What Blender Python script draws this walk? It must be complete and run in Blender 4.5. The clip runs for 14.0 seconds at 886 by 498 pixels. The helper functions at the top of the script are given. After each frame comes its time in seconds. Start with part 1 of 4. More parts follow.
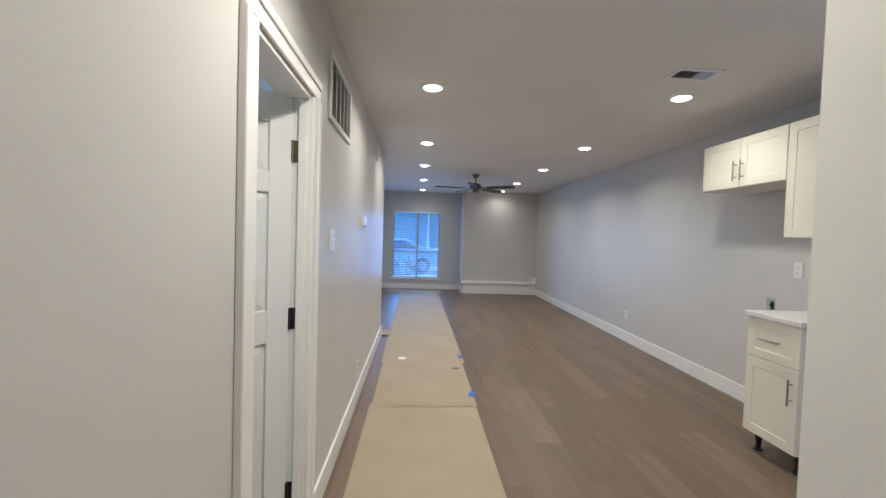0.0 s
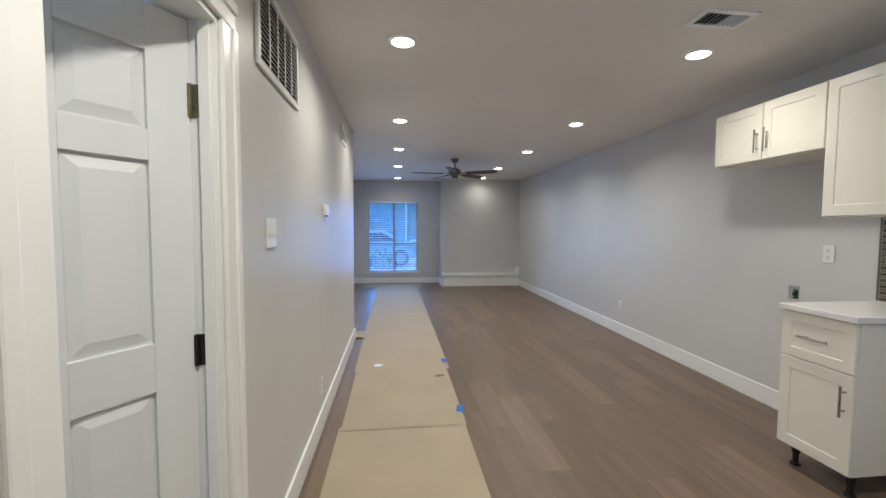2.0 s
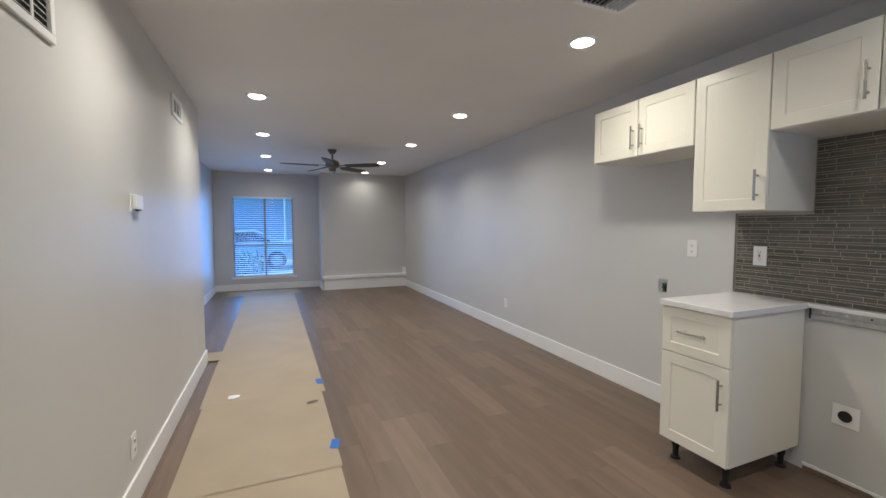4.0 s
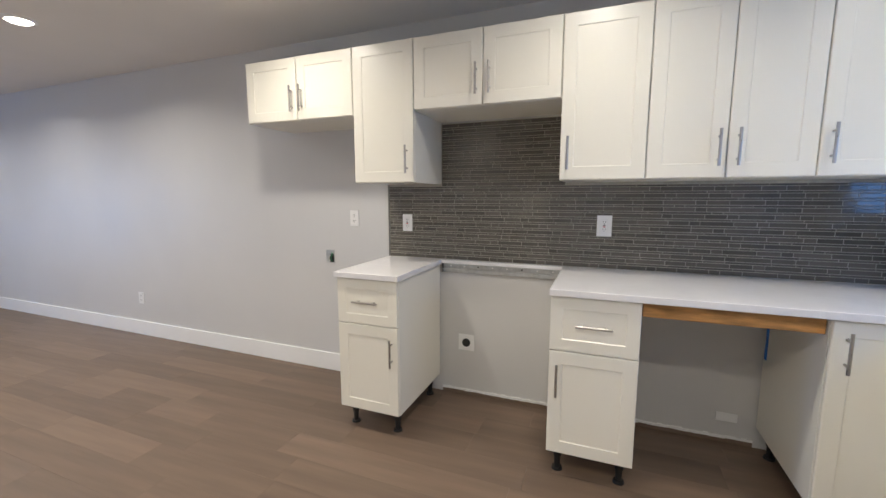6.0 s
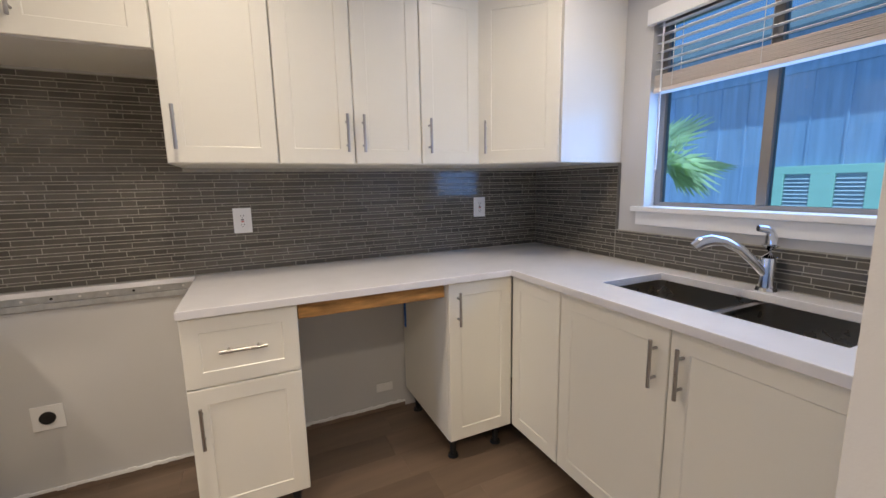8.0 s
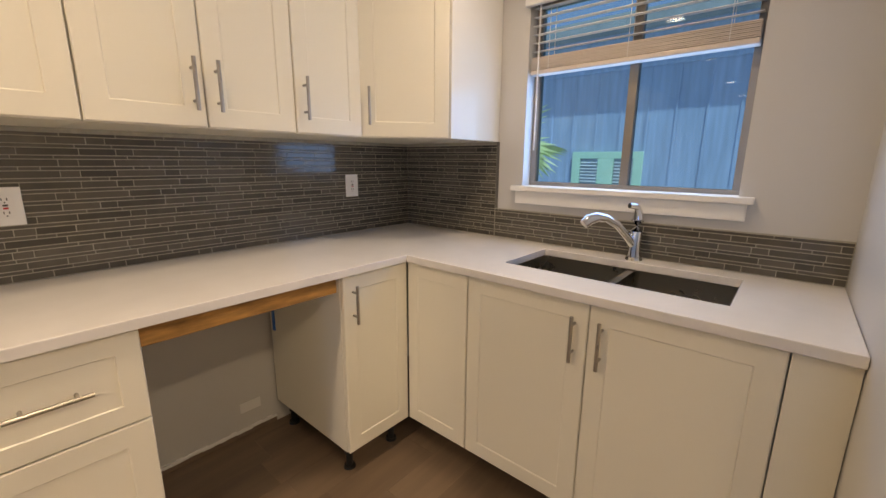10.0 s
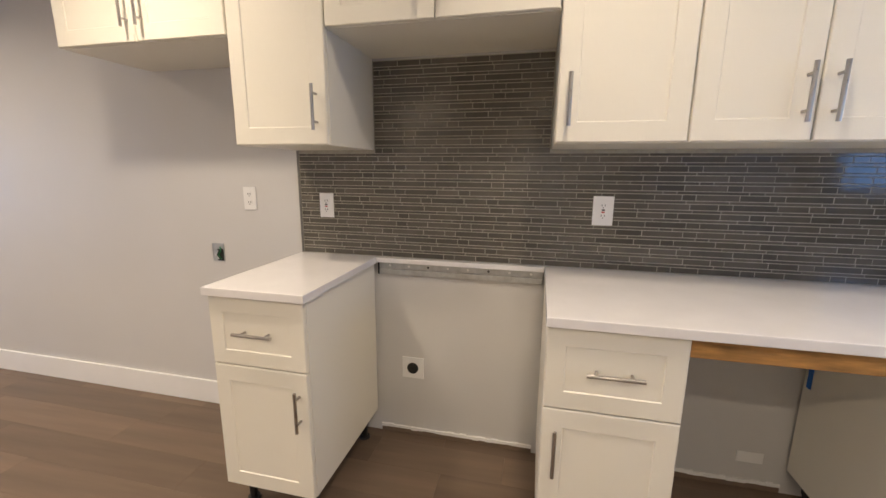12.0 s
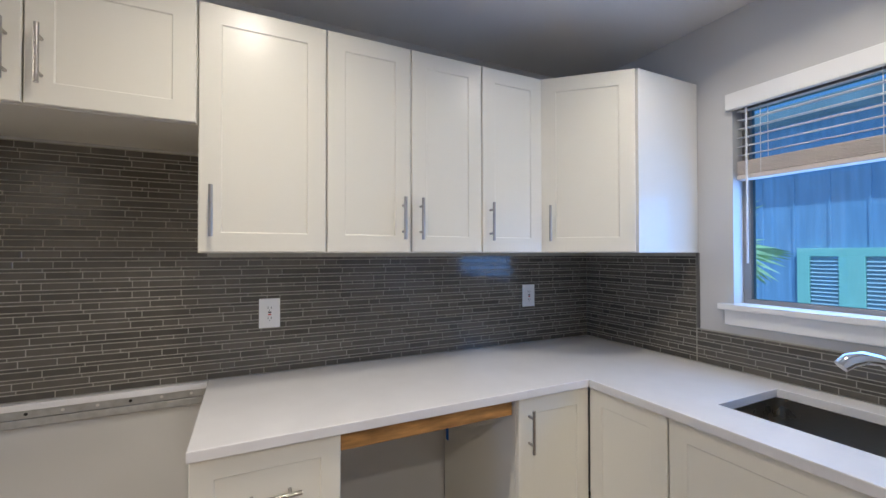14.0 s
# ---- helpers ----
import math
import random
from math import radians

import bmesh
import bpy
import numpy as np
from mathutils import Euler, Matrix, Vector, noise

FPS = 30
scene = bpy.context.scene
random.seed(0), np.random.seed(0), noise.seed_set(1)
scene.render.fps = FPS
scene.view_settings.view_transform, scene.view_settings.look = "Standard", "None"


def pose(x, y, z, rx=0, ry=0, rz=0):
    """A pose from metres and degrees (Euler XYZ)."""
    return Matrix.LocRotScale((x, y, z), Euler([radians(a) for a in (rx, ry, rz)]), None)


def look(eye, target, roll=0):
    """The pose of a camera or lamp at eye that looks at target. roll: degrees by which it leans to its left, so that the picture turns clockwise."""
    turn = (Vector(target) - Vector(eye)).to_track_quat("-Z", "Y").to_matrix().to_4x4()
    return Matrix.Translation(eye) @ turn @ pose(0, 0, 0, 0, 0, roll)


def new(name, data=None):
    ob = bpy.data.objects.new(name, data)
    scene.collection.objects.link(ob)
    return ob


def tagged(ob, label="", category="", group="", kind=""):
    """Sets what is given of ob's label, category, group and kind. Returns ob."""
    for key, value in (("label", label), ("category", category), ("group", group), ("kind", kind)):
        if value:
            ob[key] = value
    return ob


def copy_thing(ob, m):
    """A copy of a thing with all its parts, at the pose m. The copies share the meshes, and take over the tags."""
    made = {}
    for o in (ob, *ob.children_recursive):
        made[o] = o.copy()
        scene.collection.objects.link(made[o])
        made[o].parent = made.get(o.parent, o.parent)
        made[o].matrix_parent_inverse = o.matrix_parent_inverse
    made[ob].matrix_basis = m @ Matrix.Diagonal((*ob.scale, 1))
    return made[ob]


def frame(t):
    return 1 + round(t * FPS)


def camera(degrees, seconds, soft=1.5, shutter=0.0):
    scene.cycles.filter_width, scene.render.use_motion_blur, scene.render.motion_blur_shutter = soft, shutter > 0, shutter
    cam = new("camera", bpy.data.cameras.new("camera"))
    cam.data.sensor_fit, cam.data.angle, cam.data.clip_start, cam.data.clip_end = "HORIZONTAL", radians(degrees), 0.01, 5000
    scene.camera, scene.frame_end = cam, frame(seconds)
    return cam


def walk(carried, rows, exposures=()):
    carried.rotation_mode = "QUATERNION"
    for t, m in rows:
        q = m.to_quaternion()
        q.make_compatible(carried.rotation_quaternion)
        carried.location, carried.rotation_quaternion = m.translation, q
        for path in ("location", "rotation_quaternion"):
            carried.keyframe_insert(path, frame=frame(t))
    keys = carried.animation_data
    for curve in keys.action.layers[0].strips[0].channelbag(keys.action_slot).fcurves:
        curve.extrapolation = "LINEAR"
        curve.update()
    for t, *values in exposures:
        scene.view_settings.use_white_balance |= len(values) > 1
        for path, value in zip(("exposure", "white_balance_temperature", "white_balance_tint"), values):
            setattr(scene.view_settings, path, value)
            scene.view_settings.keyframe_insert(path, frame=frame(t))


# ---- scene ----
cam = camera(95.1, 14.0, soft=1.5)
PATH = [
    (0, (0.1, 0.227, 1.369), (0.225, 2.222, 1.303), 1.8),
    (0.5, (0.086, 0.267, 1.376), (0.22, 2.261, 1.287), 1.9),
    (1, (0.096, 0.38, 1.357), (0.232, 2.373, 1.258), 1.4),
    (1.5, (0.132, 0.589, 1.361), (0.287, 2.58, 1.255), 0.8),
    (2, (0.135, 0.748, 1.355), (0.365, 2.732, 1.246), 0.3),
    (2.2, (0.131, 0.806, 1.349), (0.406, 2.784, 1.239), 0.4),
    (4.3, (0.336, 1.215, 1.348), (1.228, 3.001, 1.224), -0.1),
    (4.5, (0.358, 1.252, 1.347), (1.354, 2.981, 1.214), -0.1),
    (5, (0.389, 1.379, 1.348), (1.726, 2.859, 1.187), -0.1),
    (5.5, (0.429, 1.468, 1.353), (2.076, 2.582, 1.139), -0.1),
    (6, (0.476, 1.432, 1.353), (2.32, 2.161, 1.09), -0.1),
    (6.5, (0.536, 1.352, 1.351), (2.477, 1.753, 1.082), -0.2),
    (7, (0.608, 1.371, 1.342), (2.591, 1.392, 1.083), -0.4),
    (7.5, (0.716, 1.43, 1.341), (2.654, 1.019, 1.065), -0.9),
    (8, (0.779, 1.383, 1.332), (2.567, 0.544, 1.017), -1.1),
    (8.2, (0.807, 1.355, 1.327), (2.511, 0.365, 0.989), -1.1),
    (9.2, (0.985, 1.425, 1.318), (2.081, -0.200, 0.918), -0.4),
    (10.3, (1.142, 1.506, 1.332), (2.648, 0.276, 0.866), 0.9),
    (10.5, (1.169, 1.519, 1.332), (2.883, 0.597, 0.872), 0.7),
    (11, (1.205, 1.622, 1.329), (3.149, 1.459, 0.886), 1.0),
    (11.5, (1.196, 1.677, 1.336), (3.12, 2.002, 0.895), 0.8),
    (12, (1.191, 1.68, 1.343), (3.101, 2.132, 0.955), 0.4),
    (12.5, (1.182, 1.673, 1.36), (3.13, 2.059, 1.121), 0.4),
    (13, (1.168, 1.673, 1.399), (3.162, 1.814, 1.313), 0.2),
    (13.5, (1.158, 1.594, 1.428), (3.133, 1.281, 1.433), -0.1),
    (14, (1.141, 1.506, 1.421), (2.943, 0.639, 1.445), -0.1),
]

EXPOSURES = [
    (0.0, 0.05, 6450, 8), (2.0, 0.0, 6450, 8), (4.4, 0.05, 6500, 9), (5.0, 0.2, 6500, 10), (6.0, 0.36, 6550, 12), (7.0, 0.32, 6600, 13), (8.2, 0.14, 7700, 18),
    (10.3, 0.08, 11500, 20), (11.0, 0.32, 13200, 19), (11.6, 0.38, 9000, 17), (12.5, 0.24, 7600, 18), (13.2, 0.16, 7000, 16), (14.0, 0.1, 6650, 13),
]
walk(cam, [(t, look(eye, target, roll)) for t, eye, target, roll in PATH], EXPOSURES)

# ---- world and light ----
world = bpy.data.worlds.new("sky")
scene.world = world
world.use_nodes = True
wn = world.node_tree.nodes
sky = wn.new("ShaderNodeTexSky")
sky.sky_type, sky.sun_disc = "NISHITA", False
sky.sun_elevation, sky.sun_rotation = radians(66.7), radians(305.5)
world.node_tree.links.new(sky.outputs[0], wn["Background"].inputs[0])
wn["Background"].inputs[1].default_value = 0.15

SUN = new("sun", bpy.data.lights.new("sun", "SUN"))
SUN.data.energy, SUN.data.angle, SUN.data.color = 5.0, radians(0.6), (1, 0.95, 0.88)
SUN.matrix_world = look((0, 0, 0), (0.35, -0.25, -1.0))

LAMP_W, LAMP_COLOR = 9.6, (1.0, 0.950, 0.845)
LEFT_X, RIGHT_X, CEIL = 0.175, 2.010, 2.445
# The left lamp at y 1.35 is added unseen, at the row's spacing.
LAMPS = [(LEFT_X, y) for y in (-0.5, 1.35, 3.20, 4.98, 6.51, 8.14, 9.85)] + [(RIGHT_X - 0.2 * (y < 1), y) for y in (0.25, 1.50, 3.14, 4.88, 6.46, 8.13, 9.55)]


def lamp_level(x, y):
    """Power factor by place: dimmed by the front window; two weaker ones over the kitchen."""
    if y > 9:
        return 0.25
    if y > 7.5:
        return 0.7
    if y < 2:
        if y < 1:
            return 0.5 if x > 1 else 0.72
        # 1.45 boosts that added hall lamp to brighten the lower cabinet fronts.
        return 0.52 if x > 1 else 1.45
    return 1.0


for lx, ly in LAMPS:
    li = new("downlight_glow", bpy.data.lights.new("downlight_glow", "AREA"))
    li.data.shape, li.data.size = "DISK", 0.13
    li.data.energy, li.data.color, li.data.spread = LAMP_W * lamp_level(lx, ly), LAMP_COLOR, radians(150)
    li.location = (lx, ly, CEIL - 0.024)


def window_light(x, y, z, w, h, face, watts, color):
    li = new("window_daylight", bpy.data.lights.new("window_daylight", "AREA"))
    li.data.shape, li.data.size, li.data.size_y = "RECTANGLE", w, h
    li.data.energy, li.data.color = watts, color
    li.matrix_world = look((x, y, z), (x, y + face, z) if face else (x + 1, y, z))


LX_BATH = -2.09
window_light(0.06, 10.72, 1.1, 1.1, 1.6, -1, 66, (0.18, 0.45, 1.0))
window_light(LX_BATH, 1.9, 1.5, 0.7, 0.9, 0, 20, (0.45, 0.68, 1.0))
window_light(1.70, -0.408, 1.47, 0.86, 0.48, 1, 6.5, (0.16, 0.42, 1.0))


# ---- materials ----
def mat(name, color, rough=0.5, metal=0.0, spec=0.5, var=0.0, scale=4.0, bump=0.0, bscale=200.0, coat=0.0, rvar=0.0, rand=0.0, stretch=None):
    """A painted or plain surface with broad and fine variation, fine relief and uneven gloss."""
    m = bpy.data.materials.new(name)
    m.use_nodes = True
    n, l = m.node_tree.nodes, m.node_tree.links
    b = n["Principled BSDF"]
    b.inputs["Base Color"].default_value = (*color, 1)
    b.inputs["Roughness"].default_value, b.inputs["Metallic"].default_value = rough, metal
    b.inputs["Specular IOR Level"].default_value = spec
    b.inputs["Coat Weight"].default_value = coat
    b.inputs["Coat Roughness"].default_value = 0.08
    co = n.new("ShaderNodeTexCoord")
    mp = n.new("ShaderNodeMapping")
    l.new(co.outputs["Object"], mp.inputs[0])
    if stretch:
        mp.inputs["Scale"].default_value = stretch
    if var or rand:
        no = n.new("ShaderNodeTexNoise")
        no.inputs["Scale"].default_value, no.inputs["Detail"].default_value = scale, 6
        l.new(mp.outputs[0], no.inputs[0])
        mr = n.new("ShaderNodeMapRange")
        mr.inputs[1].default_value, mr.inputs[2].default_value = 0.3, 0.7
        mr.inputs[3].default_value, mr.inputs[4].default_value = 1 - var, 1 + var
        l.new(no.outputs[0], mr.inputs[0])
        out = mr.outputs[0]
        if rand:
            oi = n.new("ShaderNodeObjectInfo")
            ge = n.new("ShaderNodeNewGeometry")
            ad = n.new("ShaderNodeMath")
            l.new(oi.outputs["Random"], ad.inputs[0])
            l.new(ge.outputs["Random Per Island"], ad.inputs[1])
            fr = n.new("ShaderNodeMath")
            fr.operation = "FRACT"
            l.new(ad.outputs[0], fr.inputs[0])
            r2 = n.new("ShaderNodeMapRange")
            r2.inputs[3].default_value, r2.inputs[4].default_value = 1 - rand, 1 + rand
            l.new(fr.outputs[0], r2.inputs[0])
            mu = n.new("ShaderNodeMath")
            mu.operation = "MULTIPLY"
            l.new(out, mu.inputs[0])
            l.new(r2.outputs[0], mu.inputs[1])
            out = mu.outputs[0]
        sc = n.new("ShaderNodeVectorMath")
        sc.operation = "SCALE"
        sc.inputs[0].default_value = color
        l.new(out, sc.inputs["Scale"])
        l.new(sc.outputs[0], b.inputs["Base Color"])
    if rvar:
        nr = n.new("ShaderNodeTexNoise")
        nr.inputs["Scale"].default_value, nr.inputs["Detail"].default_value = scale * 3, 4
        l.new(mp.outputs[0], nr.inputs[0])
        rr = n.new("ShaderNodeMapRange")
        rr.inputs[3].default_value, rr.inputs[4].default_value = max(0.02, rough - rvar), rough + rvar
        l.new(nr.outputs[0], rr.inputs[0])
        l.new(rr.outputs[0], b.inputs["Roughness"])
    if bump:
        nb = n.new("ShaderNodeTexNoise")
        nb.inputs["Scale"].default_value, nb.inputs["Detail"].default_value = bscale, 3
        l.new(mp.outputs[0], nb.inputs[0])
        bu = n.new("ShaderNodeBump")
        bu.inputs["Strength"].default_value, bu.inputs["Distance"].default_value = bump, 0.002
        l.new(nb.outputs[0], bu.inputs["Height"])
        l.new(bu.outputs[0], b.inputs["Normal"])
    return m


def glow(name, color, strength):
    m = bpy.data.materials.new(name)
    m.use_nodes = True
    b = m.node_tree.nodes["Principled BSDF"]
    b.inputs["Base Color"].default_value = (*color, 1)
    b.inputs["Emission Color"].default_value = (*color, 1)
    b.inputs["Emission Strength"].default_value = strength
    return m


def glass_mat():
    m = bpy.data.materials.new("window_glass")
    m.use_nodes = True
    n, l = m.node_tree.nodes, m.node_tree.links
    tr, gl, mx, fr = n.new("ShaderNodeBsdfTransparent"), n.new("ShaderNodeBsdfGlossy"), n.new("ShaderNodeMixShader"), n.new("ShaderNodeFresnel")
    # Blue tint puts the cool cast of outdoor daylight into the panes.
    tr.inputs[0].default_value = (0.52, 0.80, 1.0, 1)
    gl.inputs["Roughness"].default_value = 0.01
    fr.inputs[0].default_value = 1.45
    l.new(fr.outputs[0], mx.inputs[0])
    l.new(tr.outputs[0], mx.inputs[1])
    l.new(gl.outputs[0], mx.inputs[2])
    l.new(mx.outputs[0], n["Material Output"].inputs[0])
    return m


WALL = mat("wall_paint", (0.605, 0.60, 0.59), 0.42, spec=0.4, var=0.025, scale=1.3, bump=0.12, bscale=320, rvar=0.06)
CEILING = mat("ceiling_paint", (0.80, 0.775, 0.74), 0.8, spec=0.2, var=0.03, scale=1.0, bump=0.25, bscale=260)
TRIM = mat("trim_paint", (0.85, 0.85, 0.84), 0.32, var=0.02, scale=3, bump=0.05, bscale=120, rvar=0.06)
DOORP = mat("door_paint", (0.76, 0.78, 0.80), 0.4, var=0.02, scale=3, bump=0.08, bscale=150, rvar=0.06)
CAB = mat("cabinet_lacquer", (0.83, 0.80, 0.70), 0.30, var=0.004, scale=0.7)
CABSIDE = mat("cabinet_side", (0.80, 0.775, 0.69), 0.32, var=0.004, scale=0.7)
CABGLOSS = mat("gloss_end_panel", (0.80, 0.785, 0.735), 0.06, var=0.01, scale=2.5, rvar=0.03)
QUARTZ = mat("white_quartz", (0.79, 0.78, 0.78), 0.16, var=0.025, scale=9, bump=0.01, rvar=0.05)
STEEL = mat("brushed_nickel", (0.44, 0.42, 0.39), 0.3, metal=1, var=0.06, scale=60, rvar=0.08, stretch=(1, 1, 0.1))
CHROME = mat("chrome", (0.78, 0.79, 0.80), 0.06, metal=1, var=0.01)
SINKM = mat("sink_steel", (0.42, 0.39, 0.34), 0.28, metal=1, var=0.03, scale=3, rvar=0.03)
GALV = mat("galvanised_rail", (0.50, 0.52, 0.53), 0.42, metal=0.85, var=0.15, scale=25, rvar=0.1)
BLACKP = mat("black_plastic", (0.012, 0.012, 0.012), 0.45, var=0.1)
# Near-black that paints the shade inside slots, hollows, vents and gaps.
DARK = mat("dark_void", (0.02, 0.02, 0.02), 0.8, var=0.1)
PLATE = mat("white_plastic", (0.82, 0.82, 0.81), 0.3, var=0.01)
RED = mat("red_button", (0.5, 0.03, 0.03), 0.4, var=0.05)
GREEN = mat("green_wire", (0.03, 0.25, 0.10), 0.5, var=0.1)
BLUE = mat("blue_tape", (0.02, 0.16, 0.55), 0.6, var=0.1, scale=30)
TILE = mat("glass_tile", (0.094, 0.085, 0.070), 0.08, var=0.12, scale=18, rand=0.28, bump=0.4, bscale=16, rvar=0.04)
GROUT = mat("light_grout", (0.37, 0.35, 0.30), 0.85, var=0.12, scale=40, bump=0.3, bscale=500)
TILEEDGE = mat("tile_edge_trim", (0.17, 0.165, 0.155), 0.35, metal=0.5, var=0.06)
PAPER = mat("builders_paper", (0.40, 0.325, 0.235), 0.75, var=0.05, scale=2.2, bump=0.3, bscale=9, rvar=0.08)
RAWWOOD = mat("raw_pine", (0.46, 0.235, 0.075), 0.6, var=0.5, scale=7, stretch=(6, 1, 6), bump=0.2, bscale=30)
FANB = mat("fan_blade_walnut", (0.035, 0.025, 0.020), 0.4, var=0.25, scale=12, stretch=(1, 8, 1))
FANM = mat("fan_bronze", (0.17, 0.15, 0.13), 0.3, metal=0.8, var=0.1)
BRASS = mat("worn_hinge", (0.25, 0.22, 0.13), 0.4, metal=0.9, var=0.2, scale=50)
HINGED = mat("dark_hinge", (0.05, 0.045, 0.04), 0.4, metal=0.8, var=0.2, scale=50)
SLAT = mat("blind_slat", (0.78, 0.79, 0.80), 0.4, var=0.02)
RAIL = mat("blind_rail", (0.62, 0.55, 0.50), 0.5, var=0.06, scale=30, stretch=(0.2, 1, 1))
ALU = mat("window_aluminium", (0.32, 0.29, 0.26), 0.4, metal=0.5, var=0.08)
LENS = glow("downlight_lens", (1.0, 0.93, 0.82), 13.0)
GLASS = glass_mat()
SIDING = mat("blue_grey_siding", (0.36, 0.48, 0.66), 0.8, var=0.12, scale=2, stretch=(8, 8, 0.6), bump=0.3, bscale=40)
MINT = mat("mint_paint", (0.50, 0.80, 0.62), 0.6, var=0.05)
LOUVRE = mat("louvre_grey", (0.40, 0.46, 0.52), 0.5, var=0.05)
# Facade blue lightened in place of the daylight its shaded side lacks.
APT = mat("lightened_blue_stucco", (0.55, 0.74, 0.90), 0.9, var=0.1, scale=0.6, bump=0.3, bscale=30)
ASPHALT = mat("asphalt", (0.38, 0.39, 0.40), 0.9, var=0.15, scale=3, bump=0.4, bscale=80)
CARP = mat("white_car_paint", (0.75, 0.76, 0.78), 0.2, var=0.01, coat=0.6)
CARP2 = mat("blue_car_paint", (0.06, 0.12, 0.24), 0.2, var=0.01, coat=0.6)
CARG = mat("car_glass", (0.02, 0.03, 0.04), 0.05, var=0.05)
# Leaf colour paled well past green to carry the sun's whitish glare.
LEAF = mat("palm_leaf", (0.74, 0.80, 0.52), 0.32, var=0.3, scale=8, rand=0.25)
n, l = LEAF.node_tree.nodes, LEAF.node_tree.links
tl, mx = n.new("ShaderNodeBsdfTranslucent"), n.new("ShaderNodeMixShader")
tl.inputs[0].default_value = (0.75, 0.85, 0.50, 1)
mx.inputs[0].default_value = 0.5
l.new(n["Principled BSDF"].outputs[0], mx.inputs[1])
l.new(tl.outputs[0], mx.inputs[2])
l.new(mx.outputs[0], n["Material Output"].inputs[0])
BUSH = mat("shrub_leaf", (0.26, 0.38, 0.24), 0.6, var=0.3, scale=8, rand=0.4)
BARK = mat("bark", (0.16, 0.12, 0.09), 0.9, var=0.3, scale=12, bump=0.6, bscale=30)
KERBRED = mat("red_kerb", (0.42, 0.10, 0.08), 0.8, var=0.15)
CONCRETE = mat("concrete", (0.60, 0.59, 0.57), 0.9, var=0.12, scale=5, bump=0.3)


def plank_mat():
    m = mat("vinyl_plank", (0.180, 0.126, 0.089), 0.40, var=0.15, scale=2.2, rand=0.17, bump=0.06, bscale=30, rvar=0.07, stretch=(7, 0.6, 1), spec=0.4)
    return m


PLANK = plank_mat()


# ---- mesh helpers ----
def add_box(bm, x0, x1, y0, y1, z0, z1, bevel=0.0, m=None):
    r = bmesh.ops.create_cube(bm, size=1)
    vs = r["verts"]
    for v in vs:
        v.co = Vector(((x0 + x1) / 2 + v.co.x * (x1 - x0), (y0 + y1) / 2 + v.co.y * (y1 - y0), (z0 + z1) / 2 + v.co.z * (z1 - z0)))
    if bevel:
        es = list({e for v in vs for e in v.link_edges})
        r = bmesh.ops.bevel(bm, geom=es, offset=bevel, segments=2, affect="EDGES", profile=0.5)
        vs = list({v for f in r["faces"] for v in f.verts})
    if m is not None:
        bmesh.ops.transform(bm, matrix=m, verts=vs)
    return vs


def add_cyl(bm, p0, p1, r0, r1=None, seg=16):
    a, b = Vector(p0), Vector(p1)
    d = b - a
    m = Matrix.Translation((a + b) / 2) @ d.to_track_quat("Z", "Y").to_matrix().to_4x4()
    return bmesh.ops.create_cone(bm, cap_ends=True, segments=seg, radius1=r0, radius2=r0 if r1 is None else r1, depth=d.length, matrix=m)["verts"]


def add_tube(bm, pts, radii, seg=14):
    """A tube swept along points."""
    rings = []
    for i, p in enumerate(pts):
        a, b = Vector(pts[max(0, i - 1)]), Vector(pts[min(len(pts) - 1, i + 1)])
        q = (b - a).to_track_quat("Z", "Y")
        rings.append([bm.verts.new(Vector(p) + q @ Vector((math.cos(2 * math.pi * k / seg) * radii[i], math.sin(2 * math.pi * k / seg) * radii[i], 0))) for k in range(seg)])
    for r, s in zip(rings, rings[1:]):
        for k in range(seg):
            bm.faces.new((r[k], r[(k + 1) % seg], s[(k + 1) % seg], s[k]))
    bm.faces.new(list(reversed(rings[0])))
    bm.faces.new(rings[-1])


def add_prism(bm, poly, z0, z1):
    lo = [bm.verts.new((x, y, z0)) for x, y in poly]
    hi = [bm.verts.new((x, y, z1)) for x, y in poly]
    n = len(poly)
    bm.faces.new(list(reversed(lo)))
    bm.faces.new(hi)
    for i in range(n):
        bm.faces.new((lo[i], lo[(i + 1) % n], hi[(i + 1) % n], hi[i]))


def finish(name, bm, material, smooth=False):
    bmesh.ops.recalc_face_normals(bm, faces=bm.faces)
    me = bpy.data.meshes.new(name)
    bm.to_mesh(me)
    bm.free()
    me.materials.append(material)
    if smooth:
        for p in me.polygons:
            p.use_smooth = True
        me.set_sharp_from_angle(angle=radians(40))
    return me


def part(name, bm, material, parent=None, label="", smooth=False, m=None):
    ob = new(name, finish(name, bm, material, smooth))
    if m is not None:
        ob.matrix_basis = m
    if parent is not None:
        ob.parent = parent
    if label:
        ob["label"] = label
    return ob


def boxpart(name, dims, material, parent=None, label="", bevel=0.0, m=None):
    bm = bmesh.new()
    add_box(bm, *dims, bevel=bevel)
    return part(name, bm, material, parent, label, m=m)


def structure(ob, label, category):
    return tagged(ob, label, category, kind="structure")


def thing(name, label, category, m=None, group=""):
    ob = new(name)
    ob.empty_display_size = 0.05
    if m is not None:
        ob.matrix_basis = m
    return tagged(ob, label, category, group)


# ---- plan ----
EX, SY, LX, L2X = 2.975, -0.340, -0.364, -0.865
WIN_Y, CHASE_Y, CHASE_X, LEND = 10.5, 9.9, 1.175, 5.645
STUB0, STUB1, STUB_Y, BACK_Y = 0.812, 0.928, 0.918, -2.2
T = 0.12


def wall(name, boxes, label):
    bm = bmesh.new()
    for b in boxes:
        add_box(bm, *b)
    return structure(part(name, bm, WALL), label, "wall")


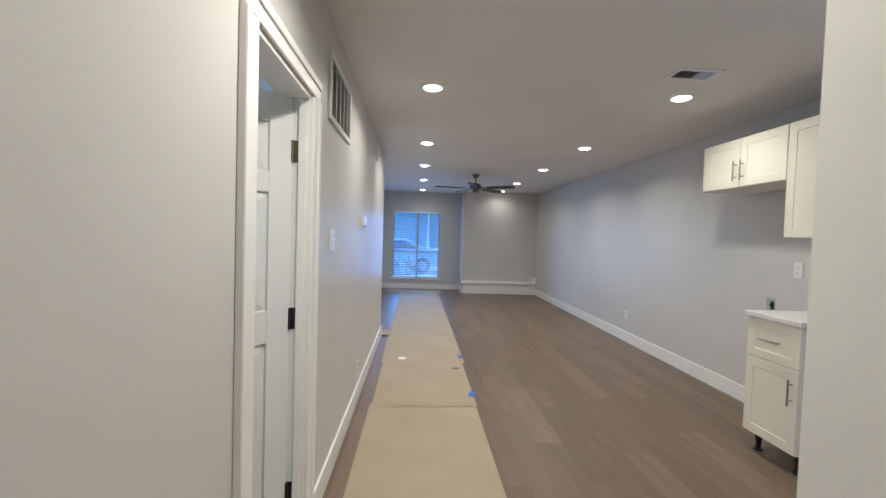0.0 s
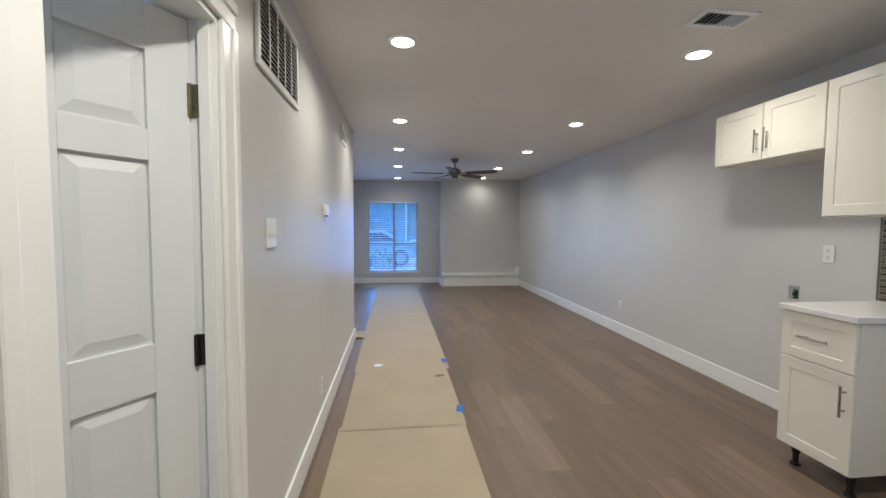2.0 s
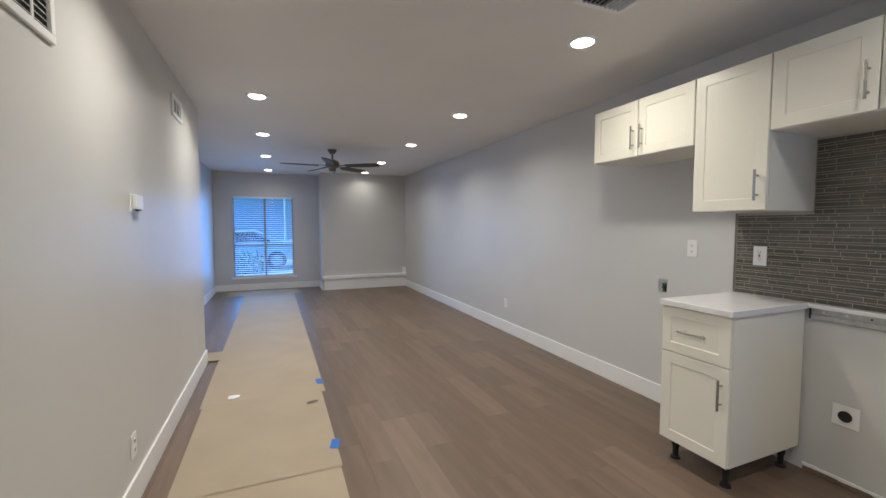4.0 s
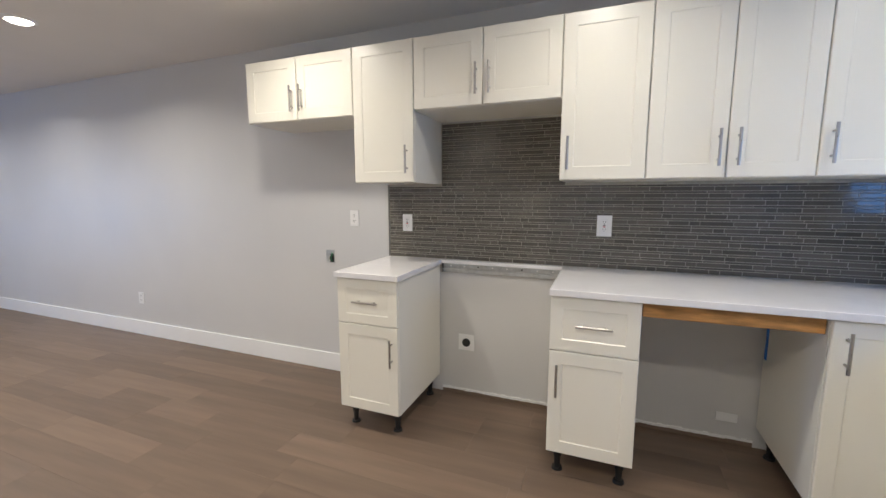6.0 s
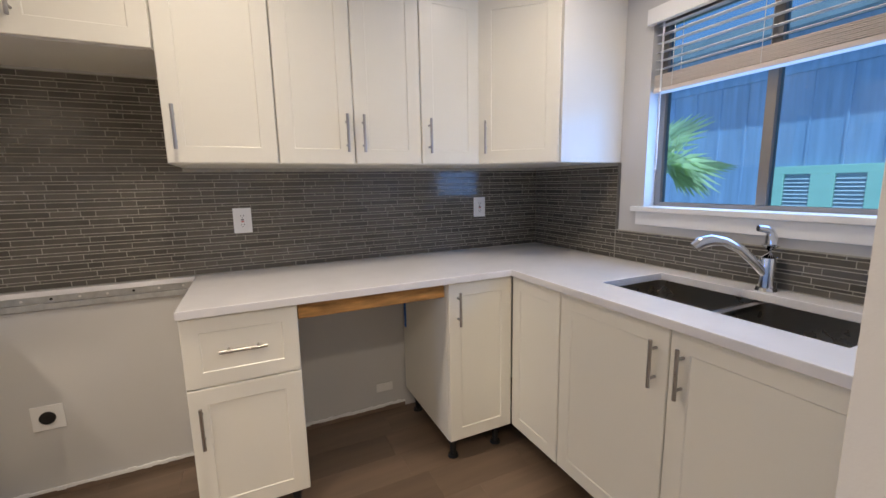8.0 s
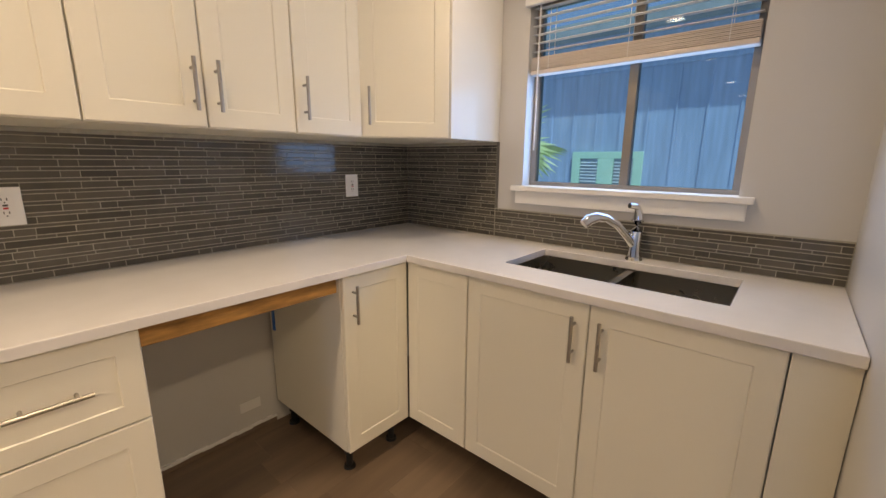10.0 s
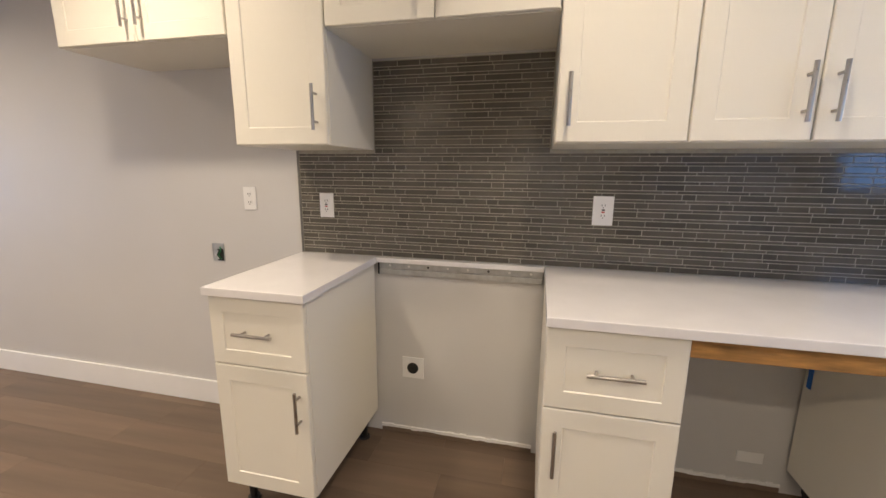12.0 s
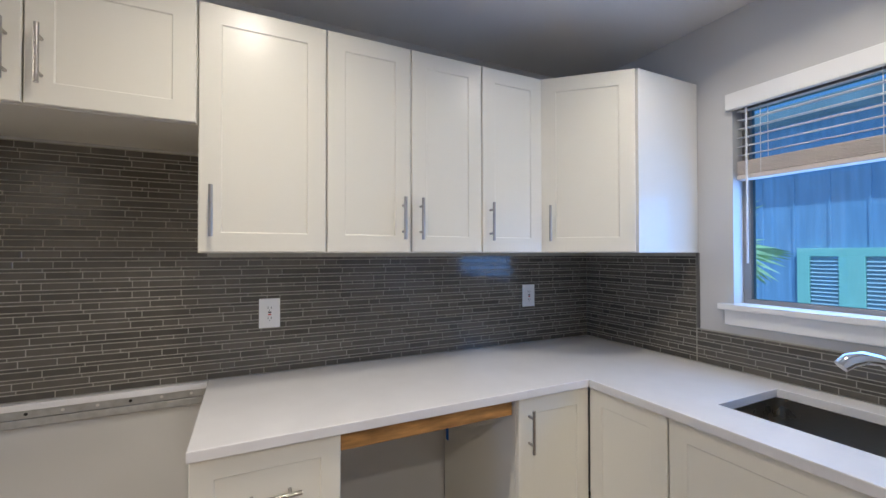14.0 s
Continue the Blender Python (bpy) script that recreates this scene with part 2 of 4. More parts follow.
DY0, DY1, DZ = 1.385, 1.985, 1.94
wall("wall_east", [(EX, EX + T, SY - T, WIN_Y + T, 0, CEIL)], "smooth grey painted kitchen and living room wall")
wall("wall_west", [(LX - T, LX, BACK_Y, DY0, 0, CEIL), (LX - T, LX, DY1, LEND, 0, CEIL), (LX - T, LX, DY0, DY1, DZ, CEIL),
                   (L2X - T, LX - T, LEND - T, LEND, 0, CEIL), (L2X - T, L2X, LEND, WIN_Y + T, 0, CEIL)], "smooth grey painted hallway wall with a doorway")
KX0, KX1, KZ0, KZ1 = 1.255, 2.15, 1.205, 2.06
wall("wall_south", [(STUB1, KX0, SY - T, SY, 0, CEIL), (KX1, EX, SY - T, SY, 0, CEIL), (KX0, KX1, SY - T, SY, 0, KZ0), (KX0, KX1, SY - T, SY, KZ1, CEIL)],
     "grey painted kitchen wall with the sink window")
WX0, WX1, WZ0, WZ1 = -0.52, 0.645, 0.285, 1.955
wall("wall_north", [(L2X, WX0, WIN_Y, WIN_Y + T, 0, CEIL), (WX1, EX, WIN_Y, WIN_Y + T, 0, CEIL), (WX0, WX1, WIN_Y, WIN_Y + T, 0, WZ0), (WX0, WX1, WIN_Y, WIN_Y + T, WZ1, CEIL)],
     "grey painted end wall with the front window")
wall("wall_stub", [(STUB0, STUB1, BACK_Y, STUB_Y, 0, CEIL)], "grey partition wall between hallway and kitchen")
wall("wall_back", [(LX - T, STUB1, BACK_Y - T, BACK_Y, 0, CEIL)], "plain grey wall closing the hallway")
wall("wall_chase", [(CHASE_X, EX, CHASE_Y, WIN_Y, 0, CEIL)], "grey boxed-out chase beside the front window")
# dim room behind the open door
wall("wall_bath", [(LX - T - 1.6, LX - T - 1.5, 0.6, 1.5, 0, CEIL), (LX - T - 1.6, LX - T - 1.5, 2.3, 3.2, 0, CEIL), (LX - T - 1.6, LX - T - 1.5, 1.5, 2.3, 0, 1.0), (LX - T - 1.6, LX - T - 1.5, 1.5, 2.3, 2.0, CEIL), (LX - T - 1.5, LX - T, 0.5, 0.6, 0, CEIL), (LX - T - 1.5, LX - T, 3.2, 3.3, 0, CEIL)], "plain walls of the room behind the door")

bm = bmesh.new()
add_box(bm, -2.16, STUB1, BACK_Y - T, WIN_Y + T, CEIL, CEIL + 0.12)
add_box(bm, STUB1, EX + T, SY - T, WIN_Y + T, CEIL, CEIL + 0.12)
structure(part("ceiling", bm, CEILING), "flat matte off-white ceiling", "ceiling")
bm = bmesh.new()
add_box(bm, -2.16, STUB1, BACK_Y - T, WIN_Y + T, -0.12, -0.006)
add_box(bm, STUB1, EX + T, SY - T, WIN_Y + T, -0.12, -0.006)
FLOOR = structure(part("floor", bm, mat("subfloor", (0.14, 0.10, 0.07), 0.8, var=0.1)), "brown wood-look vinyl plank floor", "floor")


def baseboard(x0, x1, y0, y1, h=0.14):
    bm = bmesh.new()
    add_box(bm, x0, x1, y0, y1, 0.001, h, bevel=0.003)
    structure(part("baseboard", bm, TRIM), "tall flat white painted baseboard", "baseboard")


B = 0.014
baseboard(EX - B, EX - 0.0005, 2.835, CHASE_Y - B)
baseboard(LX + 0.0005, LX + B, BACK_Y, 1.288)
baseboard(LX + 0.0005, LX + B, 2.082, LEND + B, 0.14)
baseboard(L2X + 0.0005, L2X + B, LEND, WIN_Y - B)
baseboard(L2X + 0.0005, CHASE_X - B, WIN_Y - B, WIN_Y - 0.0005, 0.13)
baseboard(CHASE_X - B, CHASE_X - 0.0005, CHASE_Y, WIN_Y - B)
baseboard(STUB0 - B, STUB0 - 0.0005, BACK_Y, STUB_Y + B)
baseboard(STUB0, STUB1 + B, STUB_Y + 0.0005, STUB_Y + B)

# low white ledge along the chase
ledge = thing("ledge", "low white painted ledge along the boxed-out wall", "ledge")
boxpart("face_board", (CHASE_X + 0.03, EX - 0.001, CHASE_Y - 0.035, CHASE_Y - 0.001, 0.001, 0.235), TRIM, ledge, bevel=0.003)
boxpart("cap_board", (CHASE_X - 0.005, EX - 0.001, CHASE_Y - 0.075, CHASE_Y - 0.001, 0.237, 0.30), TRIM, ledge, bevel=0.006)
boxpart("end_block", (EX - 0.09, EX - 0.001, CHASE_Y - 0.05, CHASE_Y - 0.001, 0.302, 0.42), TRIM, ledge, bevel=0.004)

# ---- doorway and door ----
dr = structure(new("door_frame"), "white painted door casing and jamb", "door frame")
CW = 0.095
for y0, y1 in ((DY0 - CW, DY0), (DY1, DY1 + CW)):
    bm = bmesh.new()
    add_box(bm, LX, LX + 0.016, y0, y1, 0.001, DZ - 0.001, bevel=0.004)
    add_box(bm, LX + 0.012, LX + 0.024, y0 + (0.0 if y0 < 1.5 else CW - 0.035), y0 + (0.035 if y0 < 1.5 else CW), 0.001, DZ - 0.001, bevel=0.005)
    part("casing", bm, TRIM, dr)
bm = bmesh.new()
add_box(bm, LX, LX + 0.016, DY0 - CW, DY1 + CW, DZ, DZ + 0.078, bevel=0.004)
add_box(bm, LX + 0.012, LX + 0.024, DY0 - CW, DY1 + CW, DZ + 0.048, DZ + 0.08, bevel=0.005)
part("head_casing", bm, TRIM, dr)
for y0, y1 in ((DY0, DY0 + 0.018), (DY1 - 0.018, DY1)):
    bm = bmesh.new()
    add_box(bm, LX - T, LX + 0.002, y0, y1, 0.001, DZ, bevel=0.002)
    s0, s1 = (y1, y1 + 0.012) if y0 < 1.6 else (y0 - 0.012, y0)
    add_box(bm, LX - 0.042, LX - 0.012, s0, s1, 0.001, DZ - 0.02, bevel=0.002)
    part("jamb", bm, TRIM, dr)
boxpart("head_jamb", (LX - T, LX + 0.002, DY0 + 0.02, DY1 - 0.02, DZ - 0.02, DZ - 0.001), TRIM, dr, bevel=0.002)


def six_panel_door(w, h, th):
    """Leaf along -y from its hinge edge at the origin; the near face looks to +x."""
    d = thing("door", "white six-panel interior door standing partly open", "door")
    bm = bmesh.new()
    add_box(bm, -th, -0.012, -w, 0, 0.012, h, bevel=0.002)
    st, mid = 0.108, 0.085
    pw = (w - 2 * st - mid) / 2
    rows = [(0.0, 0.20), (0.905, 1.035), (1.508, 1.588), (1.785, h - 0.012)]
    for y0, y1 in ((-st, 0), (-w, -w + st), (-st - pw - mid, -st - pw)):
        add_box(bm, -0.0125, 0, y0, y1, 0.012, h, bevel=0.0015)
    for z0, z1 in rows:
        for y0 in (-st - pw, -w + st):
            add_box(bm, -0.0125, 0, y0, y0 + pw, z0 + 0.012, z1 + 0.012, bevel=0.0015)
    part("leaf", bm, DOORP, d)
    for (a, b), (c, e) in zip(rows, rows[1:]):
        for y0 in (-st - pw, -w + st):
            bm = bmesh.new()
            z0, z1, y1 = b + 0.012, c + 0.012, y0 + pw
            outer = [bm.verts.new((-0.011, y, z)) for y, z in ((y0 + 0.006, z0 + 0.006), (y1 - 0.006, z0 + 0.006), (y1 - 0.006, z1 - 0.006), (y0 + 0.006, z1 - 0.006))]
            k = 0.035
            inner = [bm.verts.new((-0.002, y, z)) for y, z in ((y0 + k, z0 + k), (y1 - k, z0 + k), (y1 - k, z1 - k), (y0 + k, z1 - k))]
            bm.faces.new(inner)
            for i in range(4):
                bm.faces.new((outer[i], outer[(i + 1) % 4], inner[(i + 1) % 4], inner[i]))
            part("raised_panel", bm, DOORP, d)
    return d


door = six_panel_door(0.66, DZ - 0.025, 0.035)
door.matrix_basis = pose(LX - T + 0.052, DY1 - 0.024, 0, 0, 0, -33)
structure(door, "white six-panel interior door standing partly open", "door")
for z, mm in ((0.25, HINGED), (1.0, HINGED), (1.70, BRASS)):
    bm = bmesh.new()
    add_box(bm, LX - T + 0.052, LX - 0.043, DY1 - 0.0215, DY1 - 0.0185, z - 0.045, z + 0.045)
    add_cyl(bm, (LX - T + 0.054, DY1 - 0.0265, z - 0.045), (LX - T + 0.054, DY1 - 0.0265, z + 0.045), 0.006, seg=10)
    part("hinge", bm, mm, dr, "metal butt hinge")


# ---- wall fittings ----
def plate(name, label, category, m, w=0.072, h=0.115, kind="outlet"):
    """A cover plate in the local xz plane that faces -y."""
    d = thing(name, label, category, m)
    boxpart("cover_plate", (-w / 2, w / 2, -0.006, -0.0006, -h / 2, h / 2), PLATE, d, bevel=0.002)
    if kind == "gfci":
        boxpart("receptacle", (-0.017, 0.017, -0.009, -0.0062, -0.034, 0.034), PLATE, d, bevel=0.001)
        boxpart("test_button", (-0.006, 0.006, -0.0105, -0.0092, 0.001, 0.007), BLACKP, d)
        boxpart("reset_button", (-0.006, 0.006, -0.0105, -0.0092, -0.008, -0.002), RED, d)
    if kind in ("gfci", "outlet"):
        for z in (-0.021, 0.021):
            if kind == "outlet":
                bm = bmesh.new()
                add_cyl(bm, (0, -0.0062, z), (0, -0.008, z), 0.016, seg=18)
                part("receptacle", bm, PLATE, d)
            for x in (-0.006, 0.006):
                boxpart("slot", (x - 0.0012, x + 0.0012, -0.0098, -0.0081, z - 0.002, z + 0.006), DARK, d)
            bm = bmesh.new()
            add_cyl(bm, (0, -0.0081, z - 0.008), (0, -0.0098, z - 0.008), 0.0022, seg=8)
            part("ground_hole", bm, DARK, d)
    if kind == "switch":
        for x in (-0.023, 0.023) if w > 0.1 else (0,):
            boxpart("toggle", (x - 0.005, x + 0.005, -0.016, -0.0062, -0.008, 0.010), PLATE, d, bevel=0.002)
    return d


def on_east(y, z, off=0.0):
    return pose(EX - off, y, z, 0, 0, -90)


def on_west(y, z):
    return pose(LX, y, z, 0, 0, 90)


TF = 0.010
plate("wall_outlet", "white receptacle plate with test buttons on tile", "outlet", on_east(2.674, 1.168, TF), kind="gfci")
plate("wall_outlet", "white receptacle plate with test buttons on tile", "outlet", on_east(1.425, 1.178, TF), w=0.08, h=0.12, kind="gfci")
plate("wall_outlet", "white receptacle plate with test buttons on tile", "outlet", on_east(0.105, 1.190, TF), w=0.08, h=0.12, kind="gfci")
plate("wall_outlet", "white duplex outlet on the grey wall", "outlet", on_east(3.107, 1.190))
plate("wall_outlet", "small white duplex outlet above the baseboard", "outlet", on_east(5.57, 0.37))
plate("wall_outlet", "small white duplex outlet above the baseboard", "outlet", on_west(3.49, 0.29))
plate("light_switch", "white two-gang switch plate on hallway wall", "switch", on_west(2.440, 1.327), w=0.12, h=0.118, kind="switch")
plate("wall_outlet", "white cover plate low on wall under counter", "outlet", on_east(0.756, 0.150), w=0.10, h=0.05, kind="blank")

ro = thing("range_outlet", "white square plate with round black range receptacle", "outlet", on_east(2.25, 0.372))
boxpart("cover_plate", (-0.055, 0.055, -0.007, -0.0006, -0.055, 0.055), PLATE, ro, bevel=0.002)
bm = bmesh.new()
add_cyl(bm, (0, -0.0072, 0), (0, -0.013, 0), 0.028, seg=24)
part("receptacle", bm, BLACKP, ro, "round black receptacle")

jb = thing("junction_box", "open electrical box with loose green wire in the wall", "junction box", on_east(3.33, 0.90))
bm = bmesh.new()
for b in ((-0.036, -0.033, -0.004, -0.0006, -0.048, 0.048), (0.033, 0.036, -0.004, -0.0006, -0.048, 0.048), (-0.033, 0.033, -0.004, -0.0006, -0.048, -0.045), (-0.033, 0.033, -0.004, -0.0006, 0.045, 0.048)):
    add_box(bm, *b)
part("rim", bm, GALV, jb)
boxpart("box_side", (-0.033, 0.033, -0.0022, -0.0006, -0.045, 0.045), GALV, jb)
# Flat black sheet in place of the box's shaded depth.
boxpart("box_hollow", (-0.006, 0.033, -0.0032, -0.0023, -0.045, 0.018), DARK, jb, "black sheet for the shaded hollow of the open box")
for i, (mm, x) in enumerate(((GREEN, 0.012), (BLACKP, 0.02), (BLACKP, 0.004), (PLATE, -0.004))):
    bm = bmesh.new()
    add_tube(bm, [(x, -0.003, 0.03 - 0.01 * i), (x + 0.01, -0.012, 0.01), (x - 0.004, -0.014, -0.012), (x + 0.006, -0.006, -0.035)], [0.003] * 4, 8)
    part("wire", bm, mm, jb)

th = thing("thermostat", "small white wall thermostat", "thermostat", on_west(3.655, 1.463))
boxpart("back_plate", (-0.06, 0.06, -0.008, -0.0006, -0.045, 0.045), PLATE, th, bevel=0.002)
boxpart("cover", (-0.05, 0.05, -0.03, -0.0085, -0.032, 0.04), PLATE, th, bevel=0.004)
boxpart("lever", (-0.02, 0.02, -0.026, -0.012, -0.04, -0.033), BLACKP, th)


def grille(name, label, m, w, h, cols, louvres):
    d = thing(name, label, "air vent", m)
    bm = bmesh.new()
    f = 0.028
    add_box(bm, -w / 2, w / 2, -0.014, -0.0006, h / 2 - f, h / 2, bevel=0.003)
    add_box(bm, -w / 2, w / 2, -0.014, -0.0006, -h / 2, -h / 2 + f, bevel=0.003)
    add_box(bm, -w / 2, -w / 2 + f, -0.0138, -0.0006, -h / 2 + f, h / 2 - f, bevel=0.003)
    add_box(bm, w / 2 - f, w / 2, -0.0138, -0.0006, -h / 2 + f, h / 2 - f, bevel=0.003)
    part("frame", bm, TRIM, d)
    # Black sheet stands in for the unlit duct behind the louvres.
    boxpart("backing", (-w / 2 + f, w / 2 - f, -0.002, -0.0006, -h / 2 + f, h / 2 - f), DARK, d)
    cw = (w - 2 * f) / cols
    for i in range(1, cols):
        x = -w / 2 + f + i * cw
        boxpart("divider", (x - 0.006, x + 0.006, -0.0135, -0.0105, -h / 2 + f, h / 2 - f), TRIM, d)
    for i in range(louvres):
        z = -h / 2 + f + (i + 0.5) * (h - 2 * f) / louvres
        bm = bmesh.new()
        add_box(bm, -w / 2 + f, w / 2 - f, -0.0052, 0.0052, -0.0009, 0.0009, m=pose(0, -0.0062, z, 40))
        part("louvre", bm, TRIM, d)
    return d


grille("return_vent", "large white louvred return air grille high on wall", on_west(2.598, 2.104), 0.605, 0.34, 5, 14)
grille("wall_vent", "small white louvred air vent near ceiling", on_west(4.715, 2.205), 0.31, 0.155, 3, 6)

cv = thing("ceiling_vent", "rectangular metal supply vent set in the ceiling", "air vent", pose(1.817, 2.735, CEIL, 0, 0, 0))
bm = bmesh.new()
for b in ((-0.15, 0.15, 0.055, 0.085), (-0.15, 0.15, -0.085, -0.055), (-0.15, -0.12, -0.055, 0.055), (0.12, 0.15, -0.055, 0.055)):
    add_box(bm, *b, -0.010, -0.0006, bevel=0.002)
part("frame", bm, TRIM, cv)
# Unlit duct above the slats, drawn as a black sheet.
boxpart("backing", (-0.12, 0.12, -0.055, 0.055, -0.002, -0.0006), DARK, cv)
for i in range(9):
    bm = bmesh.new()
    x = -0.105 + i * 0.026
    add_box(bm, -0.001, 0.001, -0.055, 0.055, -0.007, 0.007, m=pose(x, 0, -0.0075, 0, 35 if i < 5 else -35, 0))
    part("slat", bm, GALV, cv)

# recessed downlights
d0 = thing("recessed_light", "round lit recessed downlight with white trim ring", "ceiling light", pose(*LAMPS[0], CEIL), group="recessed ceiling lights")
bm = bmesh.new()
ring_in, ring_out = [], []
for k in range(32):
    a = 2 * math.pi * k / 32
    ring_in.append((bm.verts.new((0.066 * math.cos(a), 0.066 * math.sin(a), -0.012)), bm.verts.new((0.066 * math.cos(a), 0.066 * math.sin(a), -0.001))))
    ring_out.append((bm.verts.new((0.088 * math.cos(a), 0.088 * math.sin(a), -0.007)), bm.verts.new((0.090 * math.cos(a), 0.090 * math.sin(a), -0.001))))
for k in range(32):
    j = (k + 1) % 32
    bm.faces.new((ring_in[k][0], ring_in[j][0], ring_out[j][0], ring_out[k][0]))
    bm.faces.new((ring_out[k][0], ring_out[j][0], ring_out[j][1], ring_out[k][1]))
    bm.faces.new((ring_in[k][1], ring_in[j][1], ring_in[j][0], ring_in[k][0]))
part("trim_ring", bm, TRIM, d0)
bm = bmesh.new()
add_cyl(bm, (0, 0, -0.019), (0, 0, -0.010), 0.048, 0.064, 32)
add_cyl(bm, (0, 0, -0.010), (0, 0, -0.002), 0.065, seg=32)
part("lens", bm, LENS, d0, "glowing warm white lens")
for lx, ly in LAMPS[1:]:
    copy_thing(d0, pose(lx, ly, CEIL))

# ---- ceiling fan ----
fan = thing("ceiling_fan", "dark bronze ceiling fan with five dark wooden blades", "ceiling fan", pose(1.075, 7.27, CEIL))
bm = bmesh.new()
add_cyl(bm, (0, 0, -0.06), (0, 0, -0.0006), 0.035, 0.07, 24)
part("canopy", bm, FANM, fan, smooth=True)
bm = bmesh.new()
add_cyl(bm, (0, 0, -0.15), (0, 0, -0.06), 0.013, seg=12)
part("rod", bm, FANM, fan)
bm = bmesh.new()
for z0, z1, r0, r1 in ((-0.17, -0.14, 0.09, 0.035), (-0.23, -0.17, 0.105, 0.09), (-0.26, -0.23, 0.075, 0.105), (-0.31, -0.26, 0.045, 0.055)):
    add_cyl(bm, (0, 0, z0), (0, 0, z1), r0, r1, 28)
part("motor", bm, FANM, fan, smooth=True)
for i in range(5):
    a = 72 * i - 32
    m = pose(0, 0, -0.235, 0, 0, a) @ pose(0, 0, 0, -12)
    bm = bmesh.new()
    outline = [(0.20, -0.045), (0.30, -0.06), (0.55, -0.07), (0.68, -0.06), (0.71, -0.03), (0.71, 0.03), (0.68, 0.06), (0.55, 0.07), (0.30, 0.06), (0.20, 0.045)]
    add_prism(bm, outline, -0.004, 0.004)
    bl = part("blade", bm, FANB, fan, m=m)
    bm = bmesh.new()
    add_prism(bm, [(0.08, -0.018), (0.16, -0.012), (0.25, -0.035), (0.27, 0), (0.25, 0.035), (0.16, 0.012), (0.08, 0.018)], 0.005, 0.010)
    part("blade_arm", bm, FANM, bl)
bm = bmesh.new()
add_cyl(bm, (0, 0, -0.345), (0, 0, -0.31), 0.036, 0.045, 24)
part("switch_cap", bm, GALV, fan, "pale metal cap under the motor", smooth=True)


# ---- cabinets ----
def add_shaker(bm, w, h, fr=0.058, th=0.019, rec=0.004):
    """A framed front in the local xz plane, lower left corner at the origin, facing -y."""
    add_box(bm, 0, w, -th + rec, 0, 0, h, bevel=0.001)
    ow, oh = [0, fr, w - fr, w], [0, fr, h - fr, h]
    c = 0.003
    o = [bm.verts.new((x, -th, z)) for x, z in ((c, c), (w - c, c), (w - c, h - c), (c, h - c))]
    e = [bm.verts.new((x, -th + c, z)) for x, z in ((0, 0), (w, 0), (w, h), (0, h))]
    k = [bm.verts.new((x, -th + rec, z)) for x, z in ((0, 0), (w, 0), (w, h), (0, h))]
    i = [bm.verts.new((x, -th, z)) for x, z in ((fr, fr), (w - fr, fr), (w - fr, h - fr), (fr, h - fr))]
    p = [bm.verts.new((x, -th + rec - 0.0005, z)) for x, z in ((fr + c, fr + c), (w - fr - c, fr + c), (w - fr - c, h - fr - c), (fr + c, h - fr - c))]
    for a, b in ((k, e), (e, o), (o, i), (i, p)):
        for q in range(4):
            r = (q + 1) % 4
            bm.faces.new((a[q], a[r], b[r], b[q]))
    bm.faces.new(p)


def add_pull(parent, x, z, vertical=True, length=0.155, th=0.019):
    bm = bmesh.new()
    d = Vector((0, 0, 1)) if vertical else Vector((1, 0, 0))
    c, y = Vector((x, -th - 0.030, z)), -th
    add_cyl(bm, c - d * length / 2, c + d * length / 2, 0.006, seg=14)
    for s in (-0.048, 0.048):
        q = c + d * s
        add_cyl(bm, (q.x, y + 0.0005, q.z), (q.x, c.y, q.z), 0.0048, seg=10)
    return part("handle", bm, STEEL, parent, "brushed nickel bar handle", smooth=True)


def front(parent, x0, z0, w, h, name="door", pull=None, y=0.0):
    bm = bmesh.new()
    add_shaker(bm, w, h, fr=0.06 if h > 0.3 else 0.055)
    d = part(name, bm, CAB, parent, m=pose(x0, y, z0))
    if pull:
        add_pull(d, *pull)
    return d


BB, BT, BSPLIT = 0.130, 0.898, 0.639
G = 0.002


def leg(parent, x, y, h):
    bm = bmesh.new()
    add_cyl(bm, (x, y, 0.0006), (x, y, 0.012), 0.027, 0.024, 18)
    add_cyl(bm, (x, y, 0.012), (x, y, h * 0.55), 0.014, 0.016, 14)
    add_cyl(bm, (x, y, h * 0.55), (x, y, h), 0.020, 0.024, 14)
    part("leg", bm, BLACKP, parent, "black plastic levelling leg", smooth=True)


def carcass(parent, w, d, z0, z1):
    """An open-fronted box from panels; front edge at local y=0, back at y=d."""
    t = 0.018
    for x0 in (0, w - t):
        boxpart("side_panel", (x0, x0 + t, 0.001, d, z0, z1), CABSIDE, parent, bevel=0.001)
    boxpart("bottom_panel", (t, w - t, 0.001, d, z0, z0 + t), CABSIDE, parent)
    boxpart("back_panel", (t, w - t, d - 0.006, d, z0 + t, z1), CABSIDE, parent)
    boxpart("top_panel", (t, w - t, 0.001, d - 0.006, z1 - t, z1), CABSIDE, parent)


FX = 2.343
east = lambda y_left, x: pose(x + 0.019, y_left, 0, 0, 0, -90)


